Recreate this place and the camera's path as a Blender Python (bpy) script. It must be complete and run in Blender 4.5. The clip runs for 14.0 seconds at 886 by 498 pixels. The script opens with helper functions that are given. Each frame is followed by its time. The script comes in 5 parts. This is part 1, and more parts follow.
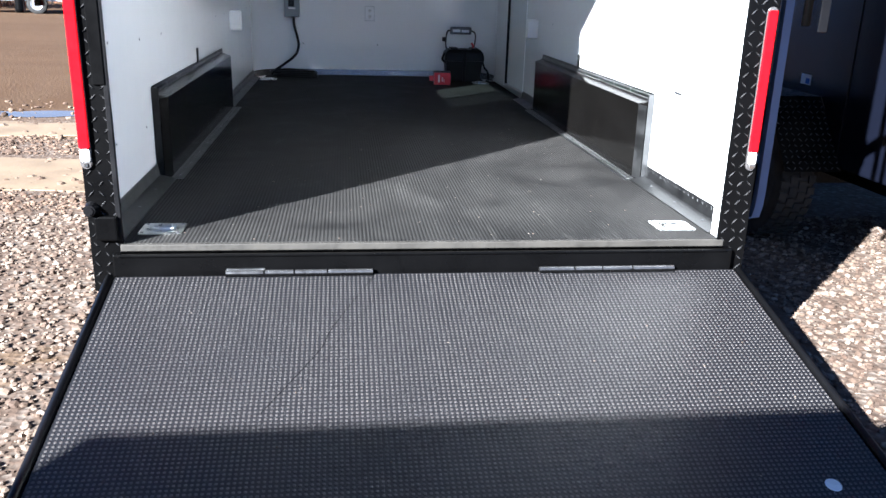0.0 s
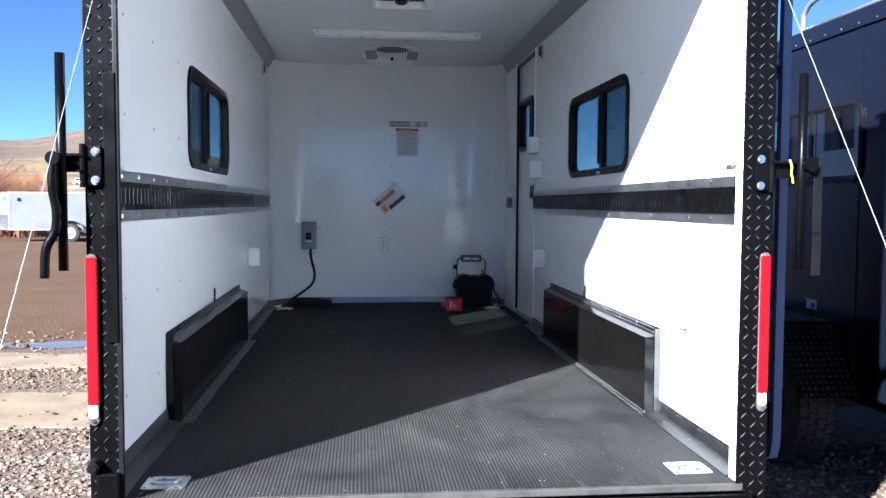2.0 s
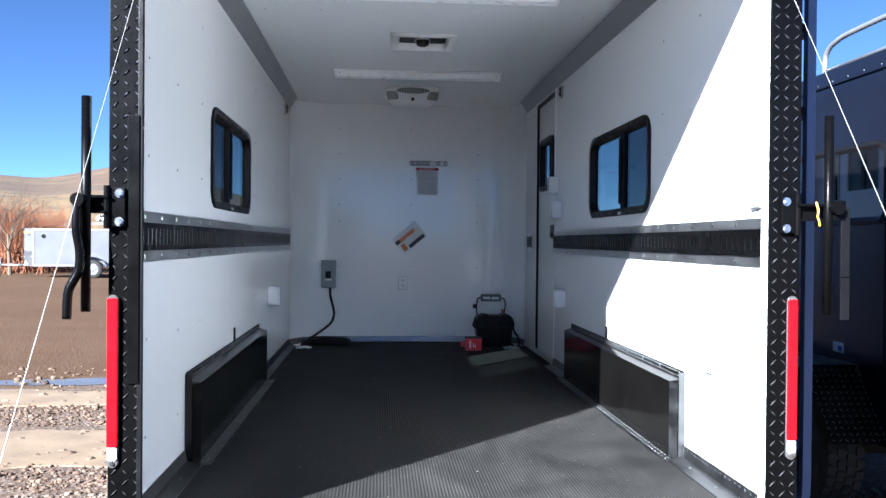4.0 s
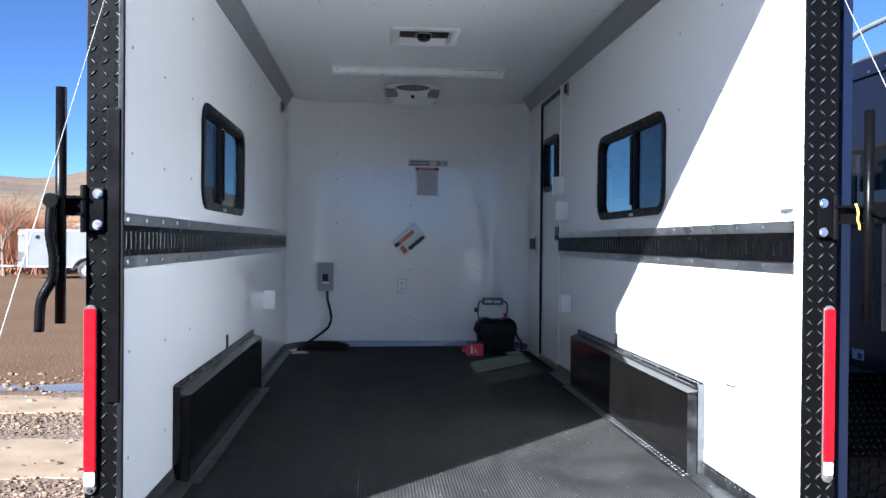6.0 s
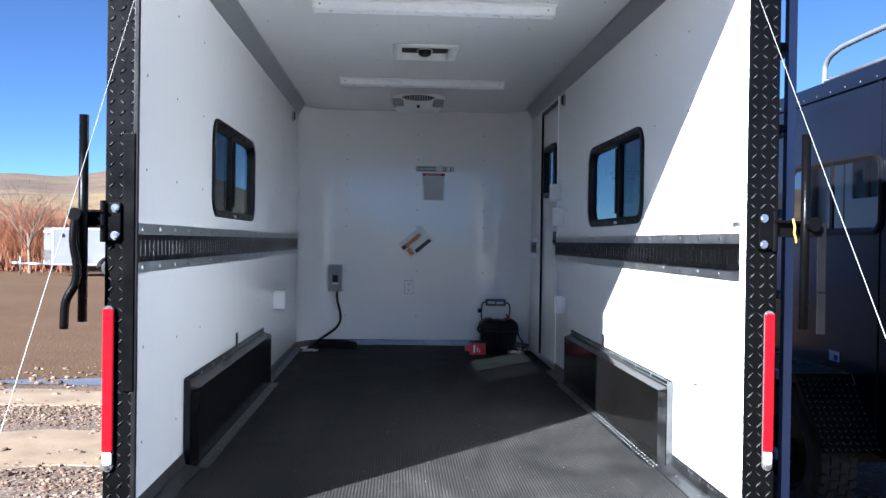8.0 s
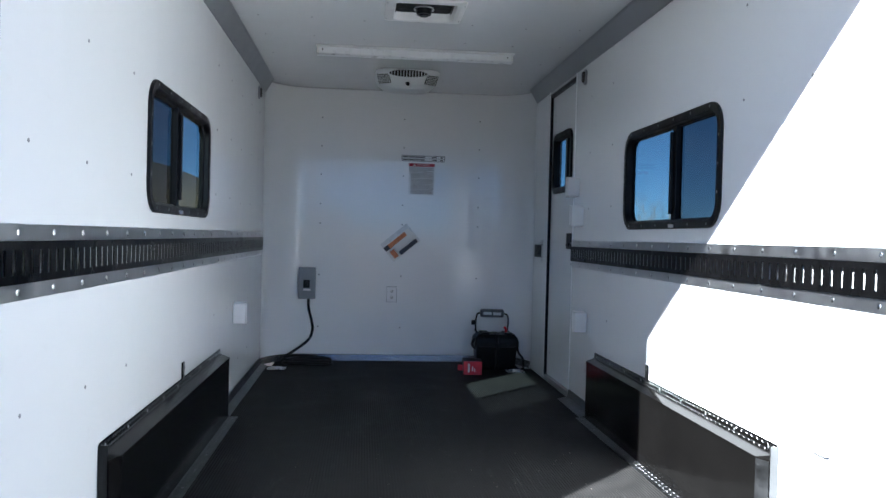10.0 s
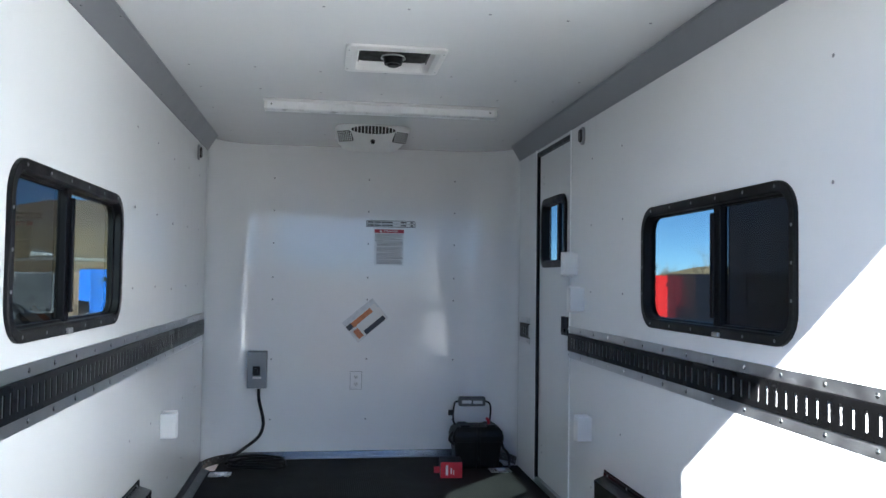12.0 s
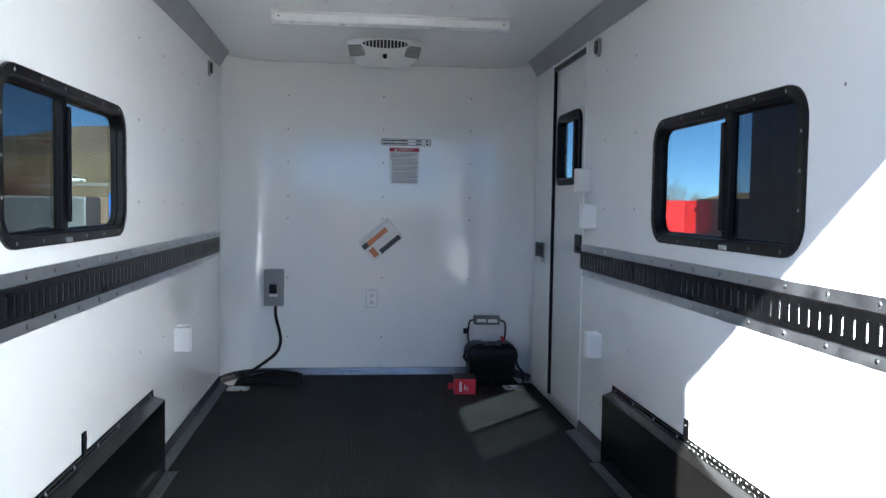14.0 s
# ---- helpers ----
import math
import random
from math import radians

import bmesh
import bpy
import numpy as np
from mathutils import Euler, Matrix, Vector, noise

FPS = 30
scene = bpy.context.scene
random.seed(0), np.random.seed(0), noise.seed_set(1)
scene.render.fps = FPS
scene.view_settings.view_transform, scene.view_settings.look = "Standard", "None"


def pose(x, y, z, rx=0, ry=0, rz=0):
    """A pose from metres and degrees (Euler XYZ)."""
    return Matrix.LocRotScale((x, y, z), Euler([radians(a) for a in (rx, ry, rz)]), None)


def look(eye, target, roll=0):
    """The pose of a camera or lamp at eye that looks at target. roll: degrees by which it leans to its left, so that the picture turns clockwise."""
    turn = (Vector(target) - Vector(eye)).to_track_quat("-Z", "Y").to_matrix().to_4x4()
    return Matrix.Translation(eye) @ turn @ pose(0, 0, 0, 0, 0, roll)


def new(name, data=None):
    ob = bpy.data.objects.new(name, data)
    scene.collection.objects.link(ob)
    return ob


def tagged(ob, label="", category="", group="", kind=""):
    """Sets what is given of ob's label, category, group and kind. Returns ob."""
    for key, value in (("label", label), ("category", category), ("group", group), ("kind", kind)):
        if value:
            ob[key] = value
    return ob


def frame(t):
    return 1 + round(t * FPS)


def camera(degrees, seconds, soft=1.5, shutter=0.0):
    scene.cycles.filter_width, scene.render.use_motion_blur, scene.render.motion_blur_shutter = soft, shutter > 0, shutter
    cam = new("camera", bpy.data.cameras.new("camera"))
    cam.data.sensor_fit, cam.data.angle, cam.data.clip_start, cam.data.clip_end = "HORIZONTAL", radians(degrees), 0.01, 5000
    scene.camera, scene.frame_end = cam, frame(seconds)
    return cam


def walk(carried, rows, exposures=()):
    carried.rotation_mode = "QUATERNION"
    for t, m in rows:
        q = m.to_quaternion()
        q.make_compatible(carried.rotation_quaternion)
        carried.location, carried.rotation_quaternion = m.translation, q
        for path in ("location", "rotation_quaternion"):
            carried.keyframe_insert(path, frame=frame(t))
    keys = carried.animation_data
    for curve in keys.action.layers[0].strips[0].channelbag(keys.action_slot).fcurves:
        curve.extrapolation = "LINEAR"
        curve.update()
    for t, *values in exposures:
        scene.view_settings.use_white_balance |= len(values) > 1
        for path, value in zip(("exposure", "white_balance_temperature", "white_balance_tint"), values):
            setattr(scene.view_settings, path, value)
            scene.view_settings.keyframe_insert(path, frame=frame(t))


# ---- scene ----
cam = camera(57.1, 14.0)
PATH = [
    (0, (-0.264, -2.413, 1.311), (-0.025, -0.525, 0.696), 1.7),
    (0.5, (-0.228, -2.387, 1.324), (0.007, -0.46, 0.844), 2.2),
    (1, (-0.236, -2.406, 1.382), (-0.002, -0.446, 1.062), 1.6),
    (1.5, (-0.232, -2.41, 1.398), (-0.01, -0.432, 1.2), 0.8),
    (2, (-0.233, -2.416, 1.422), (-0.033, -0.429, 1.313), 0.3),
    (2.5, (-0.229, -2.413, 1.428), (-0.047, -0.422, 1.377), 0.5),
    (3, (-0.242, -2.412, 1.428), (-0.078, -0.419, 1.403), 0.7),
    (3.5, (-0.238, -2.422, 1.431), (-0.085, -0.428, 1.412), 0.5),
    (6, (-0.256, -2.201, 1.447), (-0.094, -0.207, 1.431), 0.5),
    (6.5, (-0.186, -2.227, 1.434), (-0.069, -0.231, 1.407), 0.4),
    (7, (-0.08, -2.32, 1.447), (-0.02, -0.322, 1.392), 0.2),
    (7.5, (-0.099, -2.412, 1.464), (-0.013, -0.414, 1.413), 0.2),
    (8, (-0.145, -2.48, 1.48), (-0.033, -0.483, 1.462), 0.8),
    (10.5, (-0.271, -1.243, 1.556), (-0.07, 0.746, 1.526), 1.4),
    (11, (-0.219, -1.041, 1.651), (-0.04, 0.951, 1.643), 0.7),
    (11.5, (-0.229, -0.837, 1.71), (0.003, 1.149, 1.765), 0.9),
    (12, (-0.244, -0.734, 1.757), (0.037, 1.244, 1.831), 0.8),
    (12.5, (-0.198, -0.714, 1.769), (0.02, 1.273, 1.83), 0.2),
    (13, (-0.169, -0.688, 1.76), (0.001, 1.304, 1.792), 0.0),
    (13.5, (-0.152, -0.687, 1.744), (0.031, 1.304, 1.737), 0.3),
    (14, (-0.151, -0.706, 1.711), (0.063, 1.279, 1.603), 0.9),
]

EXPOSURES = [(0.0, 3.2, 5700, 8), (0.5, 3.0, 5650, 8), (1.5, 3.1, 5500, 8), (8.0, 3.0, 5550, 9), (10.5, 3.45, 5650, 6), (11.2, 3.7, 5750, 6), (12.5, 3.63, 5800, 6), (13.5, 3.62, 5800, 6), (14.0, 3.75, 5800, 6)]
walk(cam, [(t, look(eye, target, roll)) for t, eye, target, roll in PATH], EXPOSURES)

# ---- light ----
SUN_DIR = Vector((1.0, 1.04, -0.745)).normalized()
world = bpy.data.worlds.new("sky")
scene.world = world
world.use_nodes = True
wn = world.node_tree.nodes
sky = wn.new("ShaderNodeTexSky")
sky.sky_type = "NISHITA"
sky.sun_disc = False
sky.sun_elevation = math.asin(-SUN_DIR.z)
sky.sun_rotation = math.atan2(-SUN_DIR.x, -SUN_DIR.y)
sky.altitude = 2600
sky.air_density = 0.52
sky.dust_density = 0.0
sky.ozone_density = 4.0
world.node_tree.links.new(sky.outputs[0], wn["Background"].inputs[0])
wn["Background"].inputs[1].default_value = 0.0305
sun = new("sun", bpy.data.lights.new("sun", "SUN"))
sun.data.energy = 4.4
sun.data.angle = radians(0.6)
sun.data.color = (1.0, 0.95, 0.88)
sun.rotation_euler = SUN_DIR.to_track_quat("-Z", "Y").to_euler()


# ---- materials ----
def material(name):
    m = bpy.data.materials.new(name)
    m.use_nodes = True
    nt = m.node_tree
    return m, nt, nt.nodes["Principled BSDF"]


def node(nt, kind, **inputs):
    n = nt.nodes.new(kind)
    for k, v in inputs.items():
        n.inputs[k.replace("_", " ")].default_value = v
    return n


def coords(nt, scale=(1, 1, 1)):
    tc = nt.nodes.new("ShaderNodeNewGeometry")
    mp = nt.nodes.new("ShaderNodeMapping")
    mp.inputs["Scale"].default_value = scale
    nt.links.new(tc.outputs["Position"], mp.inputs["Vector"])
    return mp.outputs[0]


def noise_tex(nt, vec, scale, detail=4.0, rough=0.55, distortion=0.0):
    n = node(nt, "ShaderNodeTexNoise", Scale=scale, Detail=detail, Roughness=rough, Distortion=distortion)
    nt.links.new(vec, n.inputs["Vector"])
    return n.outputs["Fac"]


def ramp(nt, fac, stops):
    r = nt.nodes.new("ShaderNodeValToRGB")
    els = r.color_ramp.elements
    while len(els) < len(stops):
        els.new(0.5)
    for e, (p, c) in zip(els, stops):
        e.position = p
        e.color = (c, c, c, 1) if isinstance(c, (int, float)) else (*c, 1)
    nt.links.new(fac, r.inputs[0])
    return r.outputs[0]


def mix(nt, fac, a, b, blend="MIX"):
    n = nt.nodes.new("ShaderNodeMix")
    n.data_type = "RGBA"
    n.blend_type = blend
    for sock, v in ((n.inputs[0], fac), (n.inputs[6], a), (n.inputs[7], b)):
        if isinstance(v, (int, float)):
            sock.default_value = v
        elif isinstance(v, tuple):
            sock.default_value = (*v, 1)
        else:
            nt.links.new(v, sock)
    return n.outputs[2]


def bump(nt, bsdf, height, strength=0.3, distance=0.01):
    b = node(nt, "ShaderNodeBump", Strength=strength, Distance=distance)
    nt.links.new(height, b.inputs["Height"])
    nt.links.new(b.outputs[0], bsdf.inputs["Normal"])


def painted(name, colour, rough=0.4, metal=0.0, vary=0.12, scale=6.0, bumps=0.0, bump_scale=60.0, coat=0.0, spec=0.5):
    """Paint, plastic or metal with soft blotches, fine grain and a little relief."""
    m, nt, p = material(name)
    v = coords(nt)
    a = noise_tex(nt, v, scale)
    g = noise_tex(nt, v, scale * 22, 3)
    dark = tuple(c * (1 - vary) for c in colour)
    light = tuple(min(1, c * (1 + vary)) for c in colour)
    c1 = ramp(nt, a, [(0.3, dark), (0.7, light)])
    c2 = mix(nt, 0.18, c1, ramp(nt, g, [(0.35, dark), (0.65, light)]))
    nt.links.new(c2, p.inputs["Base Color"])
    nt.links.new(ramp(nt, a, [(0.3, rough * 0.8), (0.75, min(1, rough * 1.25))]), p.inputs["Roughness"])
    p.inputs["Metallic"].default_value = metal
    p.inputs["Coat Weight"].default_value = coat
    p.inputs["Specular IOR Level"].default_value = spec
    if bumps:
        bump(nt, p, noise_tex(nt, v, bump_scale, 3), bumps, 0.004)
    return m


def white_panel_material():
    m, nt, p = material("white_panel")
    v = coords(nt)
    a = noise_tex(nt, v, 1.3, 5)
    smudge = noise_tex(nt, coords(nt, (2, 2, 5)), 3.0, 6, 0.7)
    nt.links.new(mix(nt, ramp(nt, smudge, [(0.62, 0.0), (0.85, 0.3)]), ramp(nt, a, [(0.3, (0.883, 0.897, 0.903)), (0.7, (0.906, 0.915, 0.919))]), (0.7, 0.7, 0.69)),
                 p.inputs["Base Color"])
    nt.links.new(ramp(nt, smudge, [(0.3, 0.07), (0.8, 0.14)]), p.inputs["Roughness"])
    p.inputs["Specular IOR Level"].default_value = 0.16
    p.inputs["Coat Weight"].default_value = 0.55
    p.inputs["Coat Roughness"].default_value = 0.05
    bump(nt, p, noise_tex(nt, coords(nt, (2.2, 2.2, 0.7)), 1.8, 2), 0.16, 0.006)
    return m


def rubber_floor_material():
    m, nt, p = material("ribbed_rubber")
    v = coords(nt)
    wave = node(nt, "ShaderNodeTexWave", Scale=26.0)
    wave.bands_direction = "X"
    nt.links.new(v, wave.inputs["Vector"])
    dust = noise_tex(nt, v, 2.2, 8, 0.65, 1.2)
    grit = noise_tex(nt, v, 140, 3)
    base = mix(nt, ramp(nt, dust, [(0.34, 0.12), (0.74, 0.6)]), (0.010, 0.010, 0.0105), (0.062, 0.060, 0.058))
    # paler streaks, stretched along the floor's length
    streak = noise_tex(nt, coords(nt, (5.0, 1.6, 1.0)), 1.5, 7, 0.6, 1.4)
    base = mix(nt, ramp(nt, streak, [(0.60, 0.0), (0.72, 0.5)]), base, (0.055, 0.053, 0.051))
    base = mix(nt, ramp(nt, grit, [(0.73, 0.0), (0.8, 0.5)]), base, (0.16, 0.155, 0.15))
    nt.links.new(base, p.inputs["Base Color"])
    nt.links.new(ramp(nt, dust, [(0.35, 0.55), (0.7, 0.8)]), p.inputs["Roughness"])
    p.inputs["Specular IOR Level"].default_value = 0.05
    bump(nt, p, wave.outputs["Fac"], 0.5, 0.003)
    return m


def coin_rubber_material():
    m, nt, p = material("studded_rubber")
    v = coords(nt)
    sx = node(nt, "ShaderNodeTexWave", Scale=24.5)
    sx.bands_direction = "X"
    sy = node(nt, "ShaderNodeTexWave", Scale=24.5)
    sy.bands_direction = "Y"
    nt.links.new(v, sx.inputs["Vector"])
    nt.links.new(v, sy.inputs["Vector"])
    studs = mix(nt, 1.0, sx.outputs["Color"], sy.outputs["Color"], "MULTIPLY")
    dust = noise_tex(nt, v, 1.6, 7, 0.65, 0.8)
    top = ramp(nt, studs, [(0.25, 0.0), (0.6, 1.0)])
    dusty = mix(nt, ramp(nt, dust, [(0.35, 0.25), (0.75, 1.0)]), (0.026, 0.025, 0.028), (0.095, 0.086, 0.083))
    nt.links.new(mix(nt, top, (0.008, 0.008, 0.010), dusty), p.inputs["Base Color"])
    p.inputs["Roughness"].default_value = 0.5
    bump(nt, p, top, 0.8, 0.004)
    return m


def ground_material():
    m, nt, p = material("gravel_and_mud")
    v = coords(nt)
    cells = node(nt, "ShaderNodeTexVoronoi", Scale=34.0)
    nt.links.new(v, cells.inputs["Vector"])
    big = node(nt, "ShaderNodeTexVoronoi", Scale=16.0)
    nt.links.new(v, big.inputs["Vector"])
    stone = ramp(nt, cells.outputs["Color"], [(0.1, (0.06, 0.044, 0.034)), (0.5, (0.115, 0.09, 0.073)), (0.9, (0.18, 0.15, 0.128))])
    stone = mix(nt, ramp(nt, cells.outputs["Distance"], [(0.3, 0.0), (0.7, 0.75)]), stone, (0.09, 0.06, 0.045))
    # pale dried mud in uneven bands, dirt farther off
    patch = noise_tex(nt, coords(nt, (0.28, 0.62, 1)), 1.0, 5, 0.55, 0.6)
    grain = noise_tex(nt, v, 9, 6, 0.7)
    mud = mix(nt, grain, (0.09, 0.057, 0.033), (0.125, 0.084, 0.053))
    near = mix(nt, ramp(nt, patch, [(0.56, 0.0), (0.60, 1.0)]), stone, mud)
    dist = nt.nodes.new("ShaderNodeVectorMath")
    dist.operation = "LENGTH"
    nt.links.new(v, dist.inputs[0])
    far_n = noise_tex(nt, coords(nt, (0.05, 0.4, 1)), 1.0, 6, 0.6)
    dirt = mix(nt, far_n, (0.050, 0.027, 0.014), (0.086, 0.051, 0.029))
    dirt = mix(nt, ramp(nt, noise_tex(nt, v, 1.4, 8, 0.75), [(0.4, 0.0), (0.8, 0.6)]), dirt, (0.09, 0.06, 0.038))
    scaled = nt.nodes.new("ShaderNodeMath")
    scaled.operation = "MULTIPLY"
    scaled.inputs[1].default_value = 0.05
    nt.links.new(dist.outputs["Value"], scaled.inputs[0])
    col = mix(nt, ramp(nt, scaled.outputs[0], [(0.30, 0.0), (0.36, 1.0)]), near, dirt)
    nt.links.new(col, p.inputs["Base Color"])
    p.inputs["Roughness"].default_value = 0.95
    p.inputs["Specular IOR Level"].default_value = 0.12
    bump(nt, p, mix(nt, 0.5, cells.outputs["Distance"], grain), 0.7, 0.02)
    return m


def hill_material():
    m, nt, p = material("dry_hillside")
    v = coords(nt)
    broad = noise_tex(nt, coords(nt, (0.004, 0.004, 0.03)), 1.0, 6, 0.6)
    scrub = noise_tex(nt, coords(nt, (0.05, 0.05, 0.12)), 1.0, 5, 0.7)
    grass = mix(nt, broad, (0.108, 0.068, 0.025), (0.15, 0.098, 0.040))
    brown = mix(nt, broad, (0.050, 0.027, 0.015), (0.085, 0.049, 0.027))
    sep = nt.nodes.new("ShaderNodeSeparateXYZ")
    nt.links.new(v, sep.inputs[0])
    lift = nt.nodes.new("ShaderNodeMath")
    lift.operation = "MULTIPLY_ADD"
    lift.inputs[1].default_value = 0.0135
    nt.links.new(sep.outputs["Z"], lift.inputs[0])
    nt.links.new(ramp(nt, broad, [(0.3, -0.2), (0.7, 0.2)]), lift.inputs[2])
    col = mix(nt, ramp(nt, lift.outputs[0], [(0.42, 0.0), (0.55, 1.0)]), grass, brown)
    col = mix(nt, ramp(nt, scrub, [(0.5, 0.0), (0.58, 0.8)]), col, (0.026, 0.022, 0.013))
    terrace = noise_tex(nt, coords(nt, (0.01, 0.01, 0.55)), 1.0, 4, 0.6)
    col = mix(nt, ramp(nt, terrace, [(0.52, 0.0), (0.6, 0.5)]), col, (0.125, 0.088, 0.045))
    bushes = noise_tex(nt, coords(nt, (0.22, 0.22, 0.4)), 1.0, 3, 0.6)
    col = mix(nt, ramp(nt, bushes, [(0.6, 0.0), (0.66, 0.8)]), col, (0.02, 0.019, 0.011))
    nt.links.new(col, p.inputs["Base Color"])
    p.inputs["Roughness"].default_value = 0.95
    return m


def glass_material(name, tint):
    m, nt, p = material(name)
    tr = nt.nodes.new("ShaderNodeBsdfTransparent")
    tr.inputs[0].default_value = (*tint, 1)
    gl = node(nt, "ShaderNodeBsdfGlossy", Roughness=0.02)
    lw = node(nt, "ShaderNodeLayerWeight", Blend=0.5)
    ms = nt.nodes.new("ShaderNodeMixShader")
    nt.links.new(ramp(nt, lw.outputs["Facing"], [(0.0, 0.03), (0.6, 0.05), (0.85, 0.2), (1.0, 0.9)]), ms.inputs[0])
    nt.links.new(tr.outputs[0], ms.inputs[1])
    nt.links.new(gl.outputs[0], ms.inputs[2])
    nt.links.new(ms.outputs[0], nt.nodes["Material Output"].inputs[0])
    return m


WHITE = white_panel_material()
RUBBER = rubber_floor_material()
STUDDED = coin_rubber_material()
GROUND = ground_material()
HILL = hill_material()
CLEAR = glass_material("window_glass", (0.42, 0.47, 0.455))
TINTED = glass_material("tinted_glass", (0.225, 0.25, 0.25))
SMOKED = glass_material("smoked_glass", (0.05, 0.055, 0.055))
BLACK_STEEL = painted("black_steel", (0.002, 0.002, 0.0022), 0.30, 0.0, 0.2, 9, 0.1, 90, 0.0, 0.09)
# post lugs: sun glints put into a lighter, metallic colour; hinge barrels: wear
BLACK_LUG = painted("worn_black_and_glint", (0.14, 0.14, 0.145), 0.22, 0.8, 0.4, 40, 0.0, 90, 0.0, 0.9)
DULL_ALU = painted("dull_aluminium", (0.135, 0.138, 0.142), 0.42, 1.0, 0.2, 14, 0.2, 120)
DARK_PANE = painted("dark_reflecting_glass", (0.004, 0.004, 0.005), 0.03, 0.0, 0.1, 3, 0.0, 60, 1.0, 1.0)
BLACK_PLASTIC = painted("black_plastic", (0.005, 0.005, 0.0058), 0.38, 0.0, 0.15, 12, 0.15, 150, 0.0, 0.2)
BLACK_BOX = painted("black_coated_sheet", (0.0045, 0.0042, 0.004), 0.16, 0.0, 0.2, 5, 0.04, 40, 0.0, 0.35)
ALU = painted("mill_aluminium", (0.50, 0.51, 0.52), 0.36, 1.0, 0.12, 14, 0.15, 160)
GREY_TRIM = painted("grey_painted_trim", (0.30, 0.31, 0.33), 0.42, 0.3, 0.07, 8)
ZINC = painted("zinc_plate", (0.72, 0.72, 0.70), 0.3, 1.0, 0.15, 30, 0.2, 90)
SCREW_STEEL = painted("dark_zinc_screw", (0.30, 0.31, 0.32), 0.4, 0.9, 0.1, 40)
BOLT = painted("bright_bolt", (0.75, 0.76, 0.78), 0.22, 1.0, 0.1, 40)
RED_TAPE = painted("red_reflector", (0.42, 0.003, 0.007), 0.3, 0.0, 0.12, 30, 0.1, 200, 0.0, 0.05)
LENS = painted("clear_lens_plastic", (0.07, 0.066, 0.066), 0.15, 0.0, 0.3, 60, 0.5, 120)
WHITE_PLASTIC = painted("white_plastic", (0.80, 0.80, 0.79), 0.35, 0.0, 0.03, 10)
LED_DIFFUSER = painted("frosted_diffuser", (0.86, 0.87, 0.88), 0.3, 0.0, 0.02, 20)
DARK_GAP = painted("dark_mesh", (0.005, 0.005, 0.005), 0.7, 0.0, 0.2, 40)
CHARGER_GREY = painted("dark_grey_case", (0.075, 0.078, 0.085), 0.45, 0.0, 0.1, 20)
GREY_BOX = painted("grey_enamel", (0.24, 0.26, 0.275), 0.4, 0.1, 0.06, 12, 0.1, 90)
PAPER = painted("white_paper", (0.78, 0.77, 0.75), 0.6, 0.0, 0.03, 14)
LABEL_WHITE = painted("label_film", (0.74, 0.76, 0.77), 0.3, 0.0, 0.02, 14)
SLEEVE = painted("cloudy_film", (0.70, 0.72, 0.74), 0.2, 0.0, 0.15, 30)
INK = painted("black_ink", (0.05, 0.05, 0.055), 0.6, 0.0, 0.1, 30)
INK_GREY = painted("small_print", (0.25, 0.25, 0.26), 0.6, 0.0, 0.2, 30)
RED_INK = painted("dark_red_ink", (0.38, 0.025, 0.05), 0.5, 0.0, 0.1, 30)
ORANGE = painted("orange_print", (0.55, 0.2, 0.08), 0.5, 0.0, 0.3, 25)
NAVY_PRINT = painted("dark_print", (0.03, 0.03, 0.045), 0.5, 0.0, 0.2, 25)
RED_BOX = painted("red_carton", (0.55, 0.015, 0.03), 0.4, 0.0, 0.1, 20)
CORD = painted("black_cord", (0.004, 0.004, 0.004), 0.5, 0.0, 0.2, 40, 0.0, 120, 0.0, 0.3)
WOOD_EDGE = painted("worn_wood_edge", (0.034, 0.031, 0.027), 0.75, 0.0, 0.35, 16, 0.5, 60)
YELLOW = painted("yellow_cord", (0.75, 0.42, 0.05), 0.6, 0.0, 0.2, 50)
CABLE_WIRE = painted("coated_wire", (0.42, 0.41, 0.39), 0.35, 0.4, 0.1, 40)
CHARCOAL = painted("charcoal_panel", (0.004, 0.005, 0.010), 0.2, 0.0, 0.12, 1.5, 0.04, 8, 0.0, 0.4)
LADDER = painted("blue_grey_ladder", (0.16, 0.20, 0.30), 0.45, 0.2, 0.12, 8)
RACK = painted("silver_tube", (0.27, 0.275, 0.285), 0.35, 0.6, 0.1, 12)
TYRE = painted("tyre_rubber", (0.012, 0.012, 0.012), 0.8, 0.0, 0.2, 20, 0.4, 120)
SILVER = painted("silver_panel", (0.115, 0.119, 0.127), 0.4, 0.2, 0.06, 1.2)
RED_PANEL = painted("red_panel", (0.42, 0.014, 0.016), 0.35, 0.0, 0.06, 1.5)
BLUE_PANEL = painted("blue_panel", (0.015, 0.10, 0.42), 0.35, 0.0, 0.06, 1.5)
TAN_PANEL = painted("tan_panel", (0.20, 0.132, 0.09), 0.7, 0.0, 0.15, 1.5)
STONE = painted("gravel_stone", (0.33, 0.27, 0.225), 0.85, 0.0, 0.4, 11, 0.4, 80)
TWIG = painted("red_brown_twigs", (0.22, 0.085, 0.04), 0.9, 0.0, 0.35, 2)
BARK = painted("grey_bark", (0.10, 0.068, 0.047), 0.9, 0.0, 0.3, 4)
MUD = painted("dried_mud", (0.165, 0.118, 0.075), 0.9, 0.0, 0.22, 3.0, 0.5, 25)
ROAD = painted("worn_asphalt", (0.16, 0.15, 0.14), 0.85, 0.0, 0.15, 0.4)
